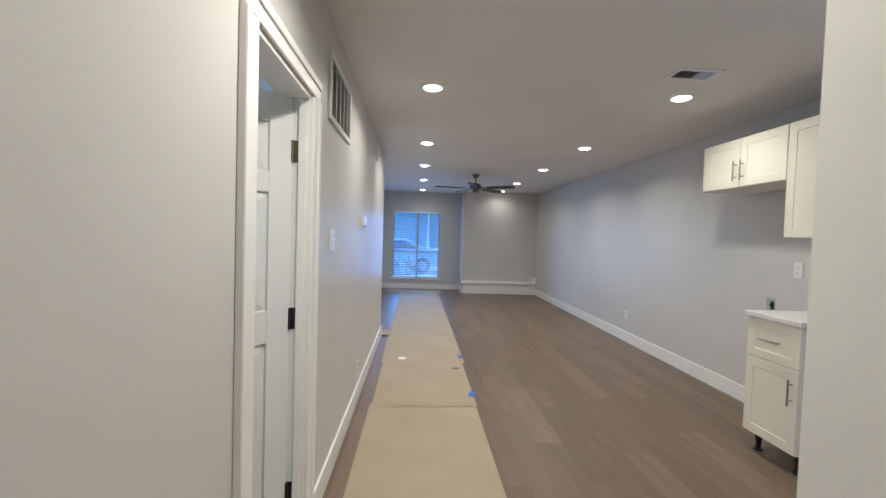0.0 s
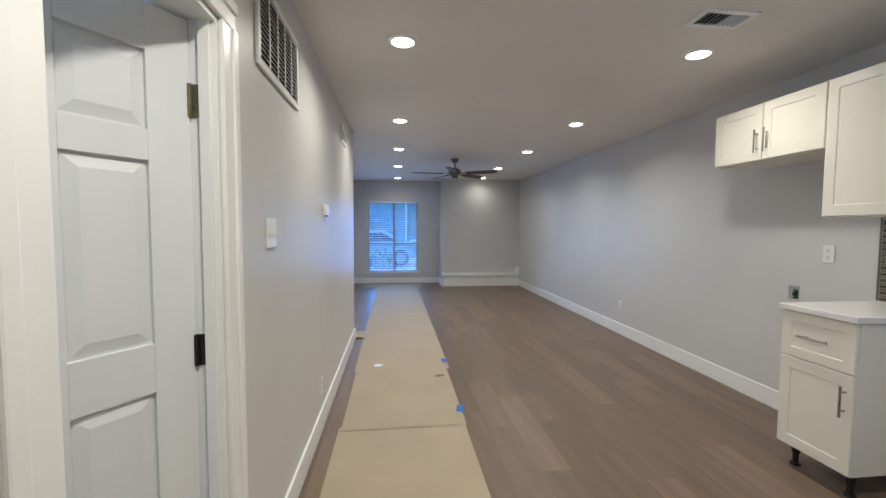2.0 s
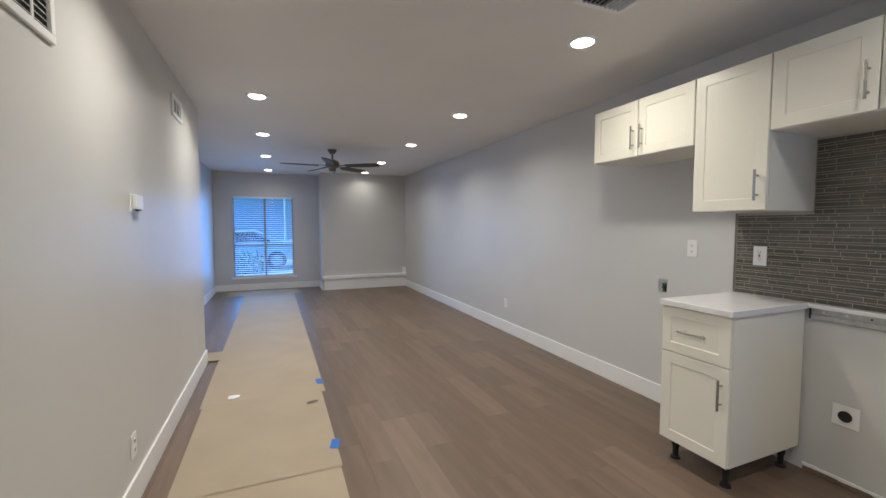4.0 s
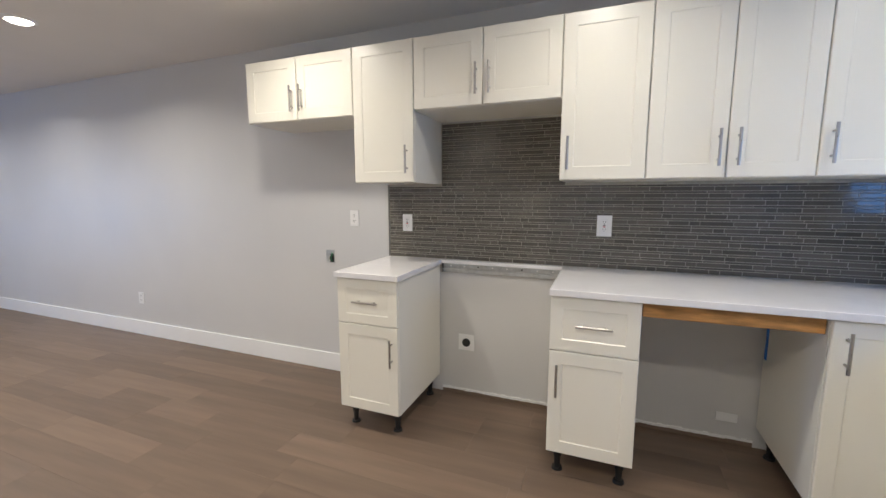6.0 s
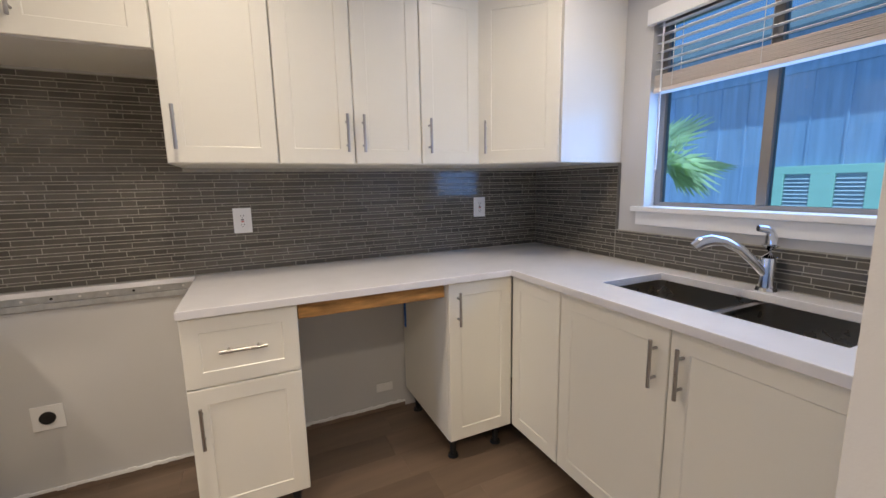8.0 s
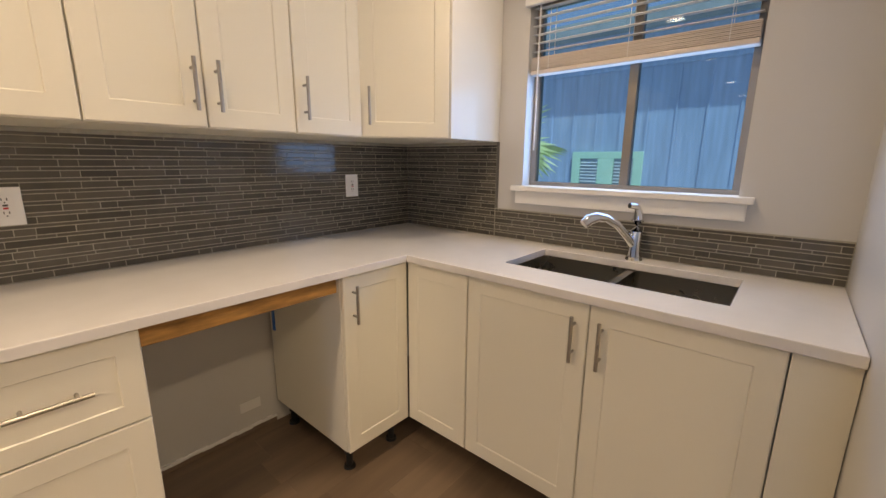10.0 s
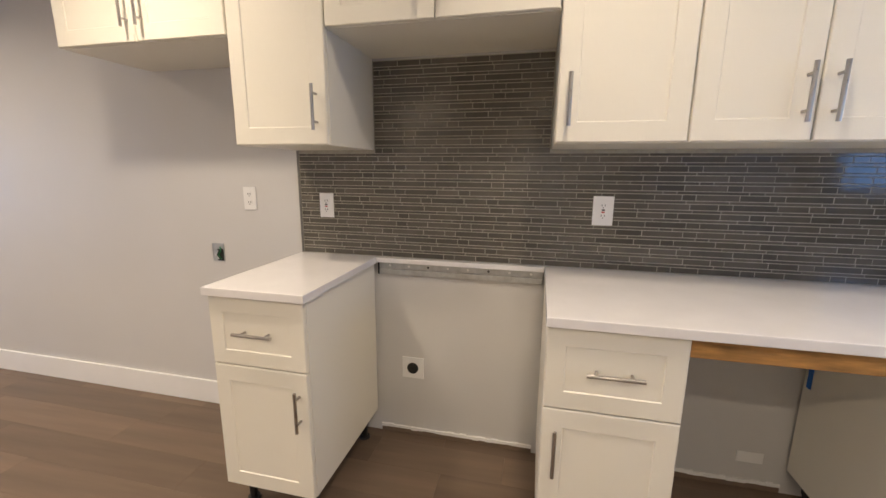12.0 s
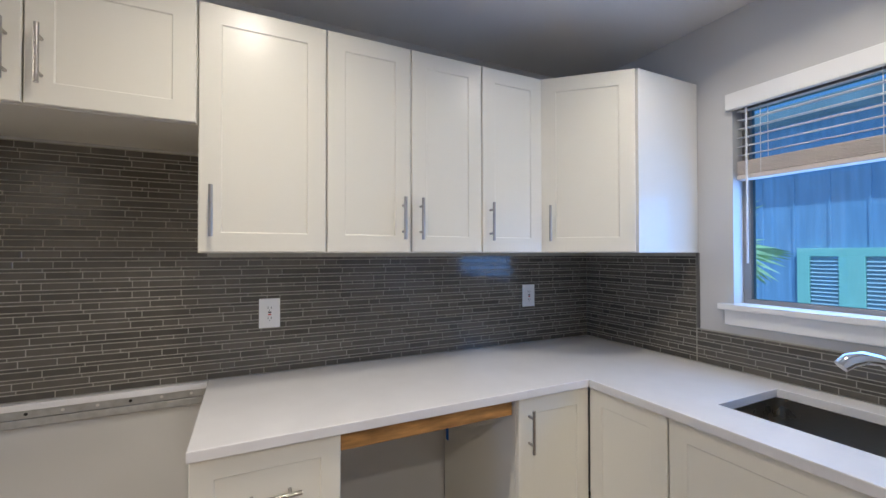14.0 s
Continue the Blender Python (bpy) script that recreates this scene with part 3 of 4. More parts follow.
def base_unit(m, w, d, doors, label, drawer=False, legs=True, z0=BB, setback=0.06):
    c = thing("base_cabinet", label, "cabinet", m, group="base cabinets")
    carcass(c, w, d, z0, BT)
    top = BT
    if drawer:
        front(c, G, BSPLIT + G, w - 2 * G, BT - BSPLIT - 2 * G, "drawer", (w / 2, (BT - BSPLIT) / 2, False))
        top = BSPLIT
    for x0, dw, hx in doors:
        front(c, x0 + G, z0 + G, dw - 2 * G, top - z0 - 2 * G, "door", None if hx is None else (hx, top - z0 - (0.14 if drawer else 0.12), True))
    if legs:
        for x in (0.05, w - 0.05):
            for y in (setback, d - 0.06):
                leg(c, x, y, z0)
    return c


DEP = EX - 0.004 - FX - 0.019
base_unit(east(2.817, FX), 0.383, DEP - 0.02, [(0, 0.383, 0.345)], "narrow white base cabinet on black legs, free-standing end", drawer=True)
base_unit(east(1.641, FX), 0.383, DEP - 0.02, [(0, 0.383, 0.038)], "narrow white base cabinet with drawer between two gaps", drawer=True)
base_unit(east(0.628, FX), 0.345, DEP - 0.02, [(0, 0.340, 0.045)], "white base cabinet in the counter corner")
FY = 0.288
south = lambda x_left: pose(x_left, FY - 0.019, 0, 0, 0, 180)
SDEP = FY - 0.019 - SY - 0.004
base_unit(south(2.3420), 0.332, SDEP - 0.05, [(0, 0.332, None)], "plain white corner cabinet front without handle", setback=0.25)
# sink cabinet has no top so that the bowls hang in it
sc = thing("sink_cabinet", "white two-door sink base cabinet with bar handles", "cabinet", south(2.008))
SW = 0.955
for x0 in (0, SW - 0.018):
    boxpart("side_panel", (x0, x0 + 0.018, 0.001, SDEP - 0.05, BB, BT), CABSIDE, sc)
boxpart("bottom_panel", (0.018, SW - 0.018, 0.001, SDEP - 0.05, BB, BB + 0.018), CABSIDE, sc)
HALF = 2.008 - 1.532
front(sc, G, BB + G, HALF - 2 * G, BT - BB - 2 * G, "door", (HALF - 0.045, BT - BB - 0.125, True))
front(sc, HALF + G, BB + G, SW - HALF - 2 * G, BT - BB - 2 * G, "door", (0.042, BT - BB - 0.125, True))
for x in (0.05, SW - 0.05):
    for y in (0.25, SDEP - 0.12):
        leg(sc, x, y, BB)
fp = thing("filler_panel", "narrow white filler panel beside the sink cabinet", "panel", south(1.052))
boxpart("panel", (0.001, 1.052 - STUB1 - 0.002, -0.018, 0.0, 0.001, BT), CAB, fp, bevel=0.001)

# uppers
UT, UB, UM, UX = 2.192, 1.425, 1.814, 2.556
UDEP = EX - 0.002 - UX - 0.019


def wall_unit(y_left, w, z0, doors, label):
    c = thing("wall_cabinet", label, "cabinet", east(y_left, UX), group="wall cabinets")
    carcass(c, w, UDEP, z0, UT)
    for x0, dw, hx in doors:
        front(c, x0 + G, z0 + G, dw - 2 * G, UT - z0 - 2 * G, "door", (hx, 0.125, True))
    return c


two = lambda w: [(0, w / 2, w / 2 - 0.035), (w / 2, w / 2, 0.035)]
AW = 3.622 - 2.818
wall_unit(3.622, AW, UM, two(AW), "short white two-door wall cabinet at end of run")
wall_unit(2.816, 0.388, UB, [(0, 0.388, 0.345)], "tall single-door white wall cabinet beside range gap")
wall_unit(2.426, 0.780, UM, two(0.780), "short white two-door wall cabinet above range gap")
wall_unit(1.644, 0.379, UB, [(0, 0.379, 0.035)], "tall single-door white wall cabinet, handle near range gap")
wall_unit(1.264, 0.616, UB, two(0.616), "tall white two-door wall cabinet with bar handles")
wall_unit(0.647, 0.308, UB, [(0, 0.308, 0.036)], "narrow tall single-door white wall cabinet")
# diagonal corner unit
dc = thing("corner_wall_cabinet", "white diagonal corner wall cabinet beside the sink window", "cabinet")
p0, p1 = Vector((UX + 0.019, 0.337)), Vector((2.312, 0.046))
bm = bmesh.new()
add_prism(bm, [(EX - 0.002, SY + 0.001), (EX - 0.002, 0.337), (p0.x + 0.004, 0.337), (p1.x + 0.004, p1.y - 0.004), (p1.x + 0.004, SY + 0.001)], UB, UT)
part("body", bm, CABSIDE, dc)
bm = bmesh.new()
add_box(bm, p1.x - 0.014, p1.x + 0.003, SY + 0.002, p1.y + 0.004, UB, UT, bevel=0.001)
part("end_panel", bm, CABGLOSS, dc)
dv = p1 - p0
dlen = dv.length - 0.012
ang = math.degrees(math.atan2(dv.y, dv.x))
bm = bmesh.new()
add_shaker(bm, dlen, UT - UB - 2 * G, fr=0.062)
dd = part("door", bm, CAB, dc, m=pose(p0.x + 0.006 * dv.x / dv.length, p0.y + 0.006 * dv.y / dv.length, UB + G, 0, 0, ang))
add_pull(dd, 0.04, 0.125)

# ---- worktops ----
CT, CB, CFX, CFY = 0.931, 0.900, 2.325, 0.306


def worktop(name, poly, label, holes=None):
    bm = bmesh.new()
    add_prism(bm, poly, CB, CT)
    es = [e for e in bm.edges if all(abs(v.co.z - CT) < 1e-5 for v in e.verts) or all(abs(v.co.z - CB) < 1e-5 for v in e.verts)]
    bmesh.ops.bevel(bm, geom=es, offset=0.003, segments=2, affect="EDGES", profile=0.5)
    return tagged(part(name, bm, QUARTZ), label, "worktop")


worktop("worktop", [(CFX, 2.421), (EX - 0.012, 2.421), (EX - 0.012, 2.823), (CFX, 2.823)], "short white quartz worktop on the free-standing cabinet")
SX0, SX1, SY0, SY1 = 1.195, 1.945, -0.222, 0.128
bm = bmesh.new()
xs, ys = [STUB1 + 0.002, SX0, SX1, CFX, EX - 0.012], [SY + 0.012, SY0, SY1, CFY, 1.643]
vert = {}


def corner_vert(i, j, z):
    if (i, j, z) not in vert:
        vert[i, j, z] = bm.verts.new((xs[i], ys[j], z))
    return vert[i, j, z]


cells = {(i, j) for i in range(4) for j in range(4) if not (i == 1 and j == 1) and not (j == 3 and i < 3)}
for i, j in cells:
    for z in (CT, CB):
        bm.faces.new([corner_vert(a, b, z) for a, b in ((i, j), (i + 1, j), (i + 1, j + 1), (i, j + 1))])
    for di, dj, a, b in ((-1, 0, (i, j), (i, j + 1)), (1, 0, (i + 1, j), (i + 1, j + 1)), (0, -1, (i, j), (i + 1, j)), (0, 1, (i, j + 1), (i + 1, j + 1))):
        if (i + di, j + dj) not in cells:
            bm.faces.new((corner_vert(*a, CB), corner_vert(*b, CB), corner_vert(*b, CT), corner_vert(*a, CT)))
bmesh.ops.recalc_face_normals(bm, faces=bm.faces)
es = [e for e in bm.edges if len(e.link_faces) == 2 and e.calc_face_angle(0) > 1.0 and abs(e.verts[0].co.z - e.verts[1].co.z) < 1e-5]
bmesh.ops.bevel(bm, geom=es, offset=0.003, segments=2, affect="EDGES", profile=0.5)
tagged(part("worktop", bm, QUARTZ), "L-shaped white quartz worktop with sink cutout", "worktop")
tagged(boxpart("worktop_strip", (EX - 0.038, EX - 0.012, 1.645, 2.419, 0.908, 0.9305), QUARTZ, bevel=0.002), "narrow white quartz strip along wall in range gap", "worktop")

rail = thing("mounting_rail", "galvanised steel cabinet mounting rail in range gap", "rail")
bm = bmesh.new()
add_box(bm, EX - 0.012, EX - 0.003, 1.650, 2.412, 0.876, 0.904)
add_box(bm, EX - 0.016, EX - 0.003, 1.650, 2.412, 0.846, 0.874, bevel=0.003)
part("channel", bm, GALV, rail)
for i in range(8):
    bm = bmesh.new()
    y = 1.70 + i * 0.094
    add_cyl(bm, (EX - 0.0128, y, 0.890), (EX - 0.0122, y, 0.890), 0.0055, seg=10)
    part("slot_hole", bm, DARK if i in (2, 5) else PLATE, rail)
# Black block put in as the shade at the rail's end.
boxpart("end_gap", (EX - 0.0165, EX - 0.003, 2.4125, 2.4185, 0.846, 0.905), DARK, rail)

wb = boxpart("timber_rail", (2.375, 2.400, 0.632, 1.255, 0.830, 0.8995), RAWWOOD, bevel=0.003)
tagged(wb, "raw pine board under worktop across dishwasher gap", "board")
tagged(boxpart("blue_tape_strip", (2.905, 2.925, 0.6285, 0.634, 0.52, 0.80), BLUE), "blue strip on cabinet side under worktop", "tape")
bm = bmesh.new()
random.seed(4)
for y0, y1 in ((1.66, 2.42), (0.63, 1.24)):
    n = 24
    for k in range(n):
        a, b = y0 + (y1 - y0) * k / n, y0 + (y1 - y0) * (k + 1) / n
        add_box(bm, EX - 0.007 - random.random() * 0.005, EX - 0.0006, a, b, 0.026 + random.random() * 0.004, 0.040 + random.random() * 0.006)
tagged(part("wall_edge_filler", bm, TRIM), "rough white plaster edge along foot of bare wall", "plaster", kind="structure")
bm = bmesh.new()
for y0, y1 in ((1.66, 2.42), (0.63, 1.24)):
    add_box(bm, EX - 0.004, EX - 0.0006, y0, y1, 0.001, 0.027)
tagged(part("wall_foot_strip", bm, PLANK), "brown strip below the undercut wall edge", "strip", kind="structure")

# ---- sink and tap ----
sk = thing("sink", "undermounted double-bowl stainless steel sink", "sink")
for x0, x1 in ((SX0 - 0.004, 1.545), (1.575, SX1 + 0.004)):
    bm = bmesh.new()
    vs = add_box(bm, x0, x1, SY0 - 0.004, SY1 + 0.004, 0.70, CB - 0.001)
    bm.faces.ensure_lookup_table()
    top = [f for f in bm.faces if f.normal.z > 0.9]
    bmesh.ops.delete(bm, geom=top, context="FACES_ONLY")
    es = [e for e in bm.edges if len(e.link_faces) == 2]
    bmesh.ops.bevel(bm, geom=es, offset=0.03, segments=4, affect="EDGES", profile=0.5)
    bo = part("bowl", bm, SINKM, sk, smooth=True)
    bm = bmesh.new()
    xc, yc = (x0 + x1) / 2, (SY0 + SY1) / 2 - 0.05
    add_cyl(bm, (xc, yc, 0.7005), (xc, yc, 0.704), 0.045, 0.04, 24)
    part("drain", bm, CHROME, bo, "round chrome drain")
bm = bmesh.new()
add_box(bm, 1.545, 1.575, SY0 - 0.003, SY1 + 0.003, CB - 0.022, CB - 0.004, bevel=0.004)
part("divider", bm, STEEL, sk)

tp = thing("kitchen_tap", "chrome single-lever pull-out kitchen tap", "tap", pose(1.572, -0.278, CT))
bm = bmesh.new()
add_cyl(bm, (0, 0, 0.0005), (0, 0, 0.012), 0.034, 0.030, 28)
add_tube(bm, [(0, 0, 0.01), (0, 0, 0.06), (0, 0.002, 0.12), (0, 0.0, 0.165), (0, 0, 0.178)], [0.026, 0.023, 0.025, 0.027, 0.018], 20)
part("body", bm, CHROME, tp, smooth=True)
bm = bmesh.new()
add_tube(bm, [(0.0, 0.0, 0.05), (0.025, 0.035, 0.10), (0.055, 0.08, 0.150), (0.085, 0.125, 0.178), (0.11, 0.16, 0.182), (0.13, 0.19, 0.172), (0.142, 0.205, 0.155)],
         [0.016, 0.017, 0.016, 0.017, 0.021, 0.022, 0.019], 18)
part("spout", bm, CHROME, tp, smooth=True)
bm = bmesh.new()
add_tube(bm, [(0, -0.002, 0.170), (0, 0.0, 0.198), (0.003, 0.004, 0.214), (0.012, 0.018, 0.224), (0.026, 0.038, 0.226)], [0.021, 0.017, 0.013, 0.014, 0.011], 14)
part("lever", bm, CHROME, tp, smooth=True)

# ---- kitchen window ----
kw = structure(new("window_1"), "aluminium sliding kitchen window above the sink", "window")
GY = SY - T + 0.03
bm = bmesh.new()
for b in ((KX0, KX1, KZ0, KZ0 + 0.022), (KX0, KX1, KZ1 - 0.03, KZ1), (KX0, KX0 + 0.03, KZ0 + 0.022, KZ1 - 0.03), (KX1 - 0.03, KX1, KZ0 + 0.022, KZ1 - 0.03), (1.668, 1.704, KZ0 + 0.022, KZ1 - 0.03)):
    add_box(bm, b[0], b[1], GY - 0.02, GY + 0.02, b[2], b[3], bevel=0.002)
part("window_frame", bm, ALU, kw)
for x0, x1 in ((KX0 + 0.03, 1.668), (1.704, KX1 - 0.03)):
    p = boxpart("pane", (x0, x1, GY - 0.003, GY + 0.003, KZ0 + 0.022, KZ1 - 0.03), GLASS, kw)
    p.visible_shadow = False
bm = bmesh.new()
add_box(bm, KX0 - 0.05, KX1 + 0.05, SY + 0.0006, SY + 0.035, KZ0 - 0.022, KZ0 + 0.004, bevel=0.004)
add_box(bm, KX0 + 0.001, KX1 - 0.001, GY + 0.021, SY + 0.0006, KZ0 - 0.022, KZ0 + 0.004)
part("window_sill", bm, TRIM, kw)
boxpart("apron", (KX0 - 0.03, KX1 + 0.03, SY + 0.0006, SY + 0.018, KZ0 - 0.085, KZ0 - 0.023), TRIM, kw, bevel=0.003)
bl = thing("window_blind", "white faux-wood blind pulled half up over sink window", "blind")
boxpart("valance", (KX0 - 0.02, KX1 + 0.015, SY + 0.001, SY + 0.028, 2.022, 2.092), TRIM, bl, bevel=0.004)
for i in range(6):
    bm = bmesh.new()
    add_box(bm, KX0 + 0.012, KX1 - 0.012, -0.024, 0.024, -0.0014, 0.0014, m=pose(0, SY - 0.035, 1.835 + i * 0.037, -8))
    part("slat", bm, SLAT, bl)
for i in range(9):
    bm = bmesh.new()
    add_box(bm, KX0 + 0.012, KX1 - 0.012, SY - 0.06, SY - 0.010 + 0.002 * (i % 2), 1.752 + i * 0.0062, 1.7565 + i * 0.0062, bevel=0.001)
    part("stacked_slat", bm, RAIL, bl)
boxpart("bottom_rail", (KX0 + 0.01, KX1 - 0.01, SY - 0.062, SY - 0.006, 1.728, 1.749), RAIL, bl, bevel=0.004)
for x in (KX1 - 0.10, 1.70, KX0 + 0.10):
    bm = bmesh.new()
    for y in (SY - 0.008, SY - 0.063):
        add_cyl(bm, (x, y, 1.745), (x, y, 2.03), 0.0012, seg=6)
    part("ladder_cord", bm, SLAT, bl)
bm = bmesh.new()
add_cyl(bm, (KX1 - 0.055, SY + 0.004, 1.38), (KX1 - 0.055, SY + 0.004, 2.02), 0.004, seg=8)
part("tilt_wand", bm, SLAT, bl)

# ---- front window ----
fw = structure(new("window_2"), "tall front window of four panes with open blinds", "window")
FY2 = WIN_Y + 0.07
MX, MZ = 0.085, 0.955
bm = bmesh.new()
for b in ((WX0, WX1, WZ0, WZ0 + 0.03), (WX0, WX1, WZ1 - 0.03, WZ1), (WX0, WX0 + 0.03, WZ0 + 0.03, WZ1 - 0.03), (WX1 - 0.03, WX1, WZ0 + 0.03, WZ1 - 0.03), (MX - 0.022, MX + 0.022, WZ0 + 0.03, WZ1 - 0.03),
          (WX0 + 0.03, MX - 0.022, MZ - 0.016, MZ + 0.016), (MX + 0.022, WX1 - 0.03, MZ - 0.016, MZ + 0.016)):
    add_box(bm, b[0], b[1], FY2 - 0.02, FY2 + 0.02, b[2], b[3], bevel=0.002)
part("window_frame", bm, ALU, fw)
for x0, x1 in ((WX0 + 0.03, MX - 0.022), (MX + 0.022, WX1 - 0.03)):
    for z0, z1 in ((WZ0 + 0.03, MZ - 0.016), (MZ + 0.016, WZ1 - 0.03)):
        p = boxpart("pane", (x0, x1, FY2 - 0.003, FY2 + 0.003, z0, z1), GLASS, fw)
        p.visible_shadow = False
boxpart("window_sill", (WX0 - 0.05, WX1 + 0.05, WIN_Y - 0.03, WIN_Y - 0.0006, WZ0 - 0.045, WZ0 - 0.002), TRIM, fw, bevel=0.004)
fb = thing("window_blind", "white horizontal slat blinds hanging open in front window", "blind")
boxpart("head_rail", (WX0 + 0.01, WX1 - 0.01, WIN_Y + 0.005, WIN_Y + 0.045, WZ1 - 0.035, WZ1 - 0.002), SLAT, fb, bevel=0.003)
for x0, x1 in ((WX0 + 0.012, MX - 0.008), (MX + 0.008, WX1 - 0.012)):
    s0 = None
    for i in range(37):
        z = WZ0 + 0.045 + i * 0.0425
        if s0 is None:
            bm = bmesh.new()
            add_box(bm, x0, x1, -0.021, 0.021, -0.0012, 0.0012)
            s0 = part("slat", bm, SLAT, fb, m=pose(0, WIN_Y + 0.026, z, 7))
        else:
            s = s0.copy()
            scene.collection.objects.link(s)
            s.matrix_basis = pose(0, WIN_Y + 0.026, z, 7)
    boxpart("bottom_rail", (x0, x1, WIN_Y + 0.01, WIN_Y + 0.042, WZ0 + 0.008, WZ0 + 0.024), SLAT, fb, bevel=0.002)
    for x in (x0 + 0.09, x1 - 0.09):
        bm = bmesh.new()
        add_cyl(bm, (x, WIN_Y + 0.004, WZ0 + 0.02), (x, WIN_Y + 0.004, WZ1 - 0.03), 0.0012, seg=6)
        part("ladder_cord", bm, SLAT, fb)

# ---- floor paper, tape and scraps ----
random.seed(7)


def sheet(x0, x1, y0, y1, rz, z, label):
    """Limp paper laid on the floor, slightly wavy."""
    bm = bmesh.new()
    nx, ny = 10, max(4, int((y1 - y0) * 10))
    cx, cy = (x0 + x1) / 2, (y0 + y1) / 2
    for s in (0, 1):
        g = []
        for j in range(ny + 1):
            row = []
            for i in range(nx + 1):
                x, y = (i / nx - 0.5) * (x1 - x0), (j / ny - 0.5) * (y1 - y0)
                h = 0.0022 * (noise.noise((x * 4 + cy, y * 3, cx)) + 0.6)
                row.append(bm.verts.new((x, y, (h if h > 0 else 0) + 0.0009 * s)))
            g.append(row)
        for j in range(ny):
            for i in range(nx):
                bm.faces.new((g[j][i], g[j][i + 1], g[j + 1][i + 1], g[j + 1][i]))
    return tagged(part("floor_paper", bm, PAPER, m=pose(cx, cy, z, 0, 0, rz), smooth=True), label, "floor paper", group="floor protection sheets")


sheet(-0.245, 0.605, -2.0, 3.46, 0.0, 0.0030, "tan builder's paper runner laid over the plank floor")
sheet(-0.23, 0.612, 3.41, 4.57, 0.2, 0.0068, "tan builder's paper runner sheet with taped edge")
sheet(-0.270, 0.622, 4.52, 9.95, 0.4, 0.0030, "tan builder's paper runner sheet lit blue by window")
sheet(-0.60, 0.70, 9.70, 10.25, 1.5, 0.0104, "loose tan paper sheet under the front window")
sheet(-0.80, -0.24, 5.67, 5.97, 1.0, 0.0104, "small tan paper flap at the wall end")
for tx, ty, rz in ((0.605, 3.654, -14), (0.614, 4.74, 6)):
    bm = bmesh.new()
    add_box(bm, -0.026, 0.026, -0.055, 0.055, 0, 0.0008)
    tagged(part("tape_strip", bm, BLUE, m=pose(tx, ty, 0.0112, 0, 4, rz)), "short strip of blue painter's tape on paper edge", "tape", group="tape strips")
bm = bmesh.new()
add_prism(bm, [(-0.045, -0.02), (-0.01, -0.035), (0.04, -0.02), (0.05, 0.012), (0.0, 0.028), (-0.03, 0.022)], 0, 0.006)
tagged(part("paper_scrap", bm, PLATE, m=pose(-0.039, 4.65, 0.0085, 6, 4, 20)), "small crumpled white paper scrap on runner", "scrap")
bm = bmesh.new()
add_prism(bm, [(-0.05, -0.01), (-0.02, -0.03), (0.03, -0.025), (0.05, 0.005), (0.01, 0.02), (-0.03, 0.018)], 0, 0.0006)
tagged(part("dirt_stain", bm, mat("grey_stain", (0.16, 0.13, 0.10), 0.8, var=0.3, scale=40), m=pose(0.525, 4.33, 0.0122, 0, 0, 15)), "small grey smear on the paper runner", "stain")

# ---- outside, seen through the windows ----
bm = bmesh.new()
add_box(bm, -400, 400, -400, 400, -0.5, -0.22)
structure(part("ground", bm, ASPHALT), "grey asphalt and ground outside", "ground")
nb = thing("neighbour_building", "blue-grey board-sided building across the side yard", "building")
boxpart("wall", (-6, 14, -5.9, -5.6, -0.22, 3.3), SIDING, nb)
boxpart("trim_board", (-6, 14, -5.599, -5.57, 2.75, 2.95), SIDING, nb)
for i in range(30):
    boxpart("batten", (-1 + i * 0.4, -0.97 + i * 0.4, -5.599, -5.588, -0.2, 2.74), SIDING, nb)
boxpart("roof", (-6.3, 14.3, -6.5, -5.3, 3.3, 3.5), ASPHALT, nb)
mw = thing("louvred_window", "mint-framed window with two louvred shutters", "window", pose(3.58, -5.6, 0.78, 0, 0, 180))
bm = bmesh.new()
for b in ((-0.58, 0.58, 0.60, 0.71), (-0.58, 0.58, -0.72, -0.60), (-0.58, -0.44, -0.60, 0.60), (0.44, 0.58, -0.60, 0.60), (-0.13, 0.13, -0.60, 0.60)):
    add_box(bm, b[0], b[1], -0.06, -0.014, b[2], b[3], bevel=0.004)
part("frame", bm, MINT, mw)
for x0, x1 in ((-0.44, -0.13), (0.13, 0.44)):
    boxpart("shutter", (x0, x1, -0.018, -0.0135, -0.6, 0.6), LOUVRE, mw)
    for i in range(22):
        bm = bmesh.new()
        add_box(bm, x0 + 0.01, x1 - 0.01, -0.02, 0.02, -0.003, 0.003, m=pose(0, -0.036, -0.575 + i * 0.053, 35))
        part("louvre", bm, SLAT, mw)
# Unseen overhang, added to keep direct sun out of the sink window.
structure(boxpart("roof", (-1.2, 4.2, -0.80, SY - T, 2.57, 2.70), TRIM), "white eave added out of view over the kitchen window", "roof")

palm = thing("fan_palm", "small fan palm with sunlit splayed fronds", "palm", pose(3.20, -1.65, -0.22))
CROWN = 1.62
bm = bmesh.new()
add_tube(bm, [(0, 0, 0), (0.02, 0.0, 0.8), (0.0, 0.02, CROWN)], [0.10, 0.08, 0.07], 12)
part("trunk", bm, BARK, palm)
random.seed(11)
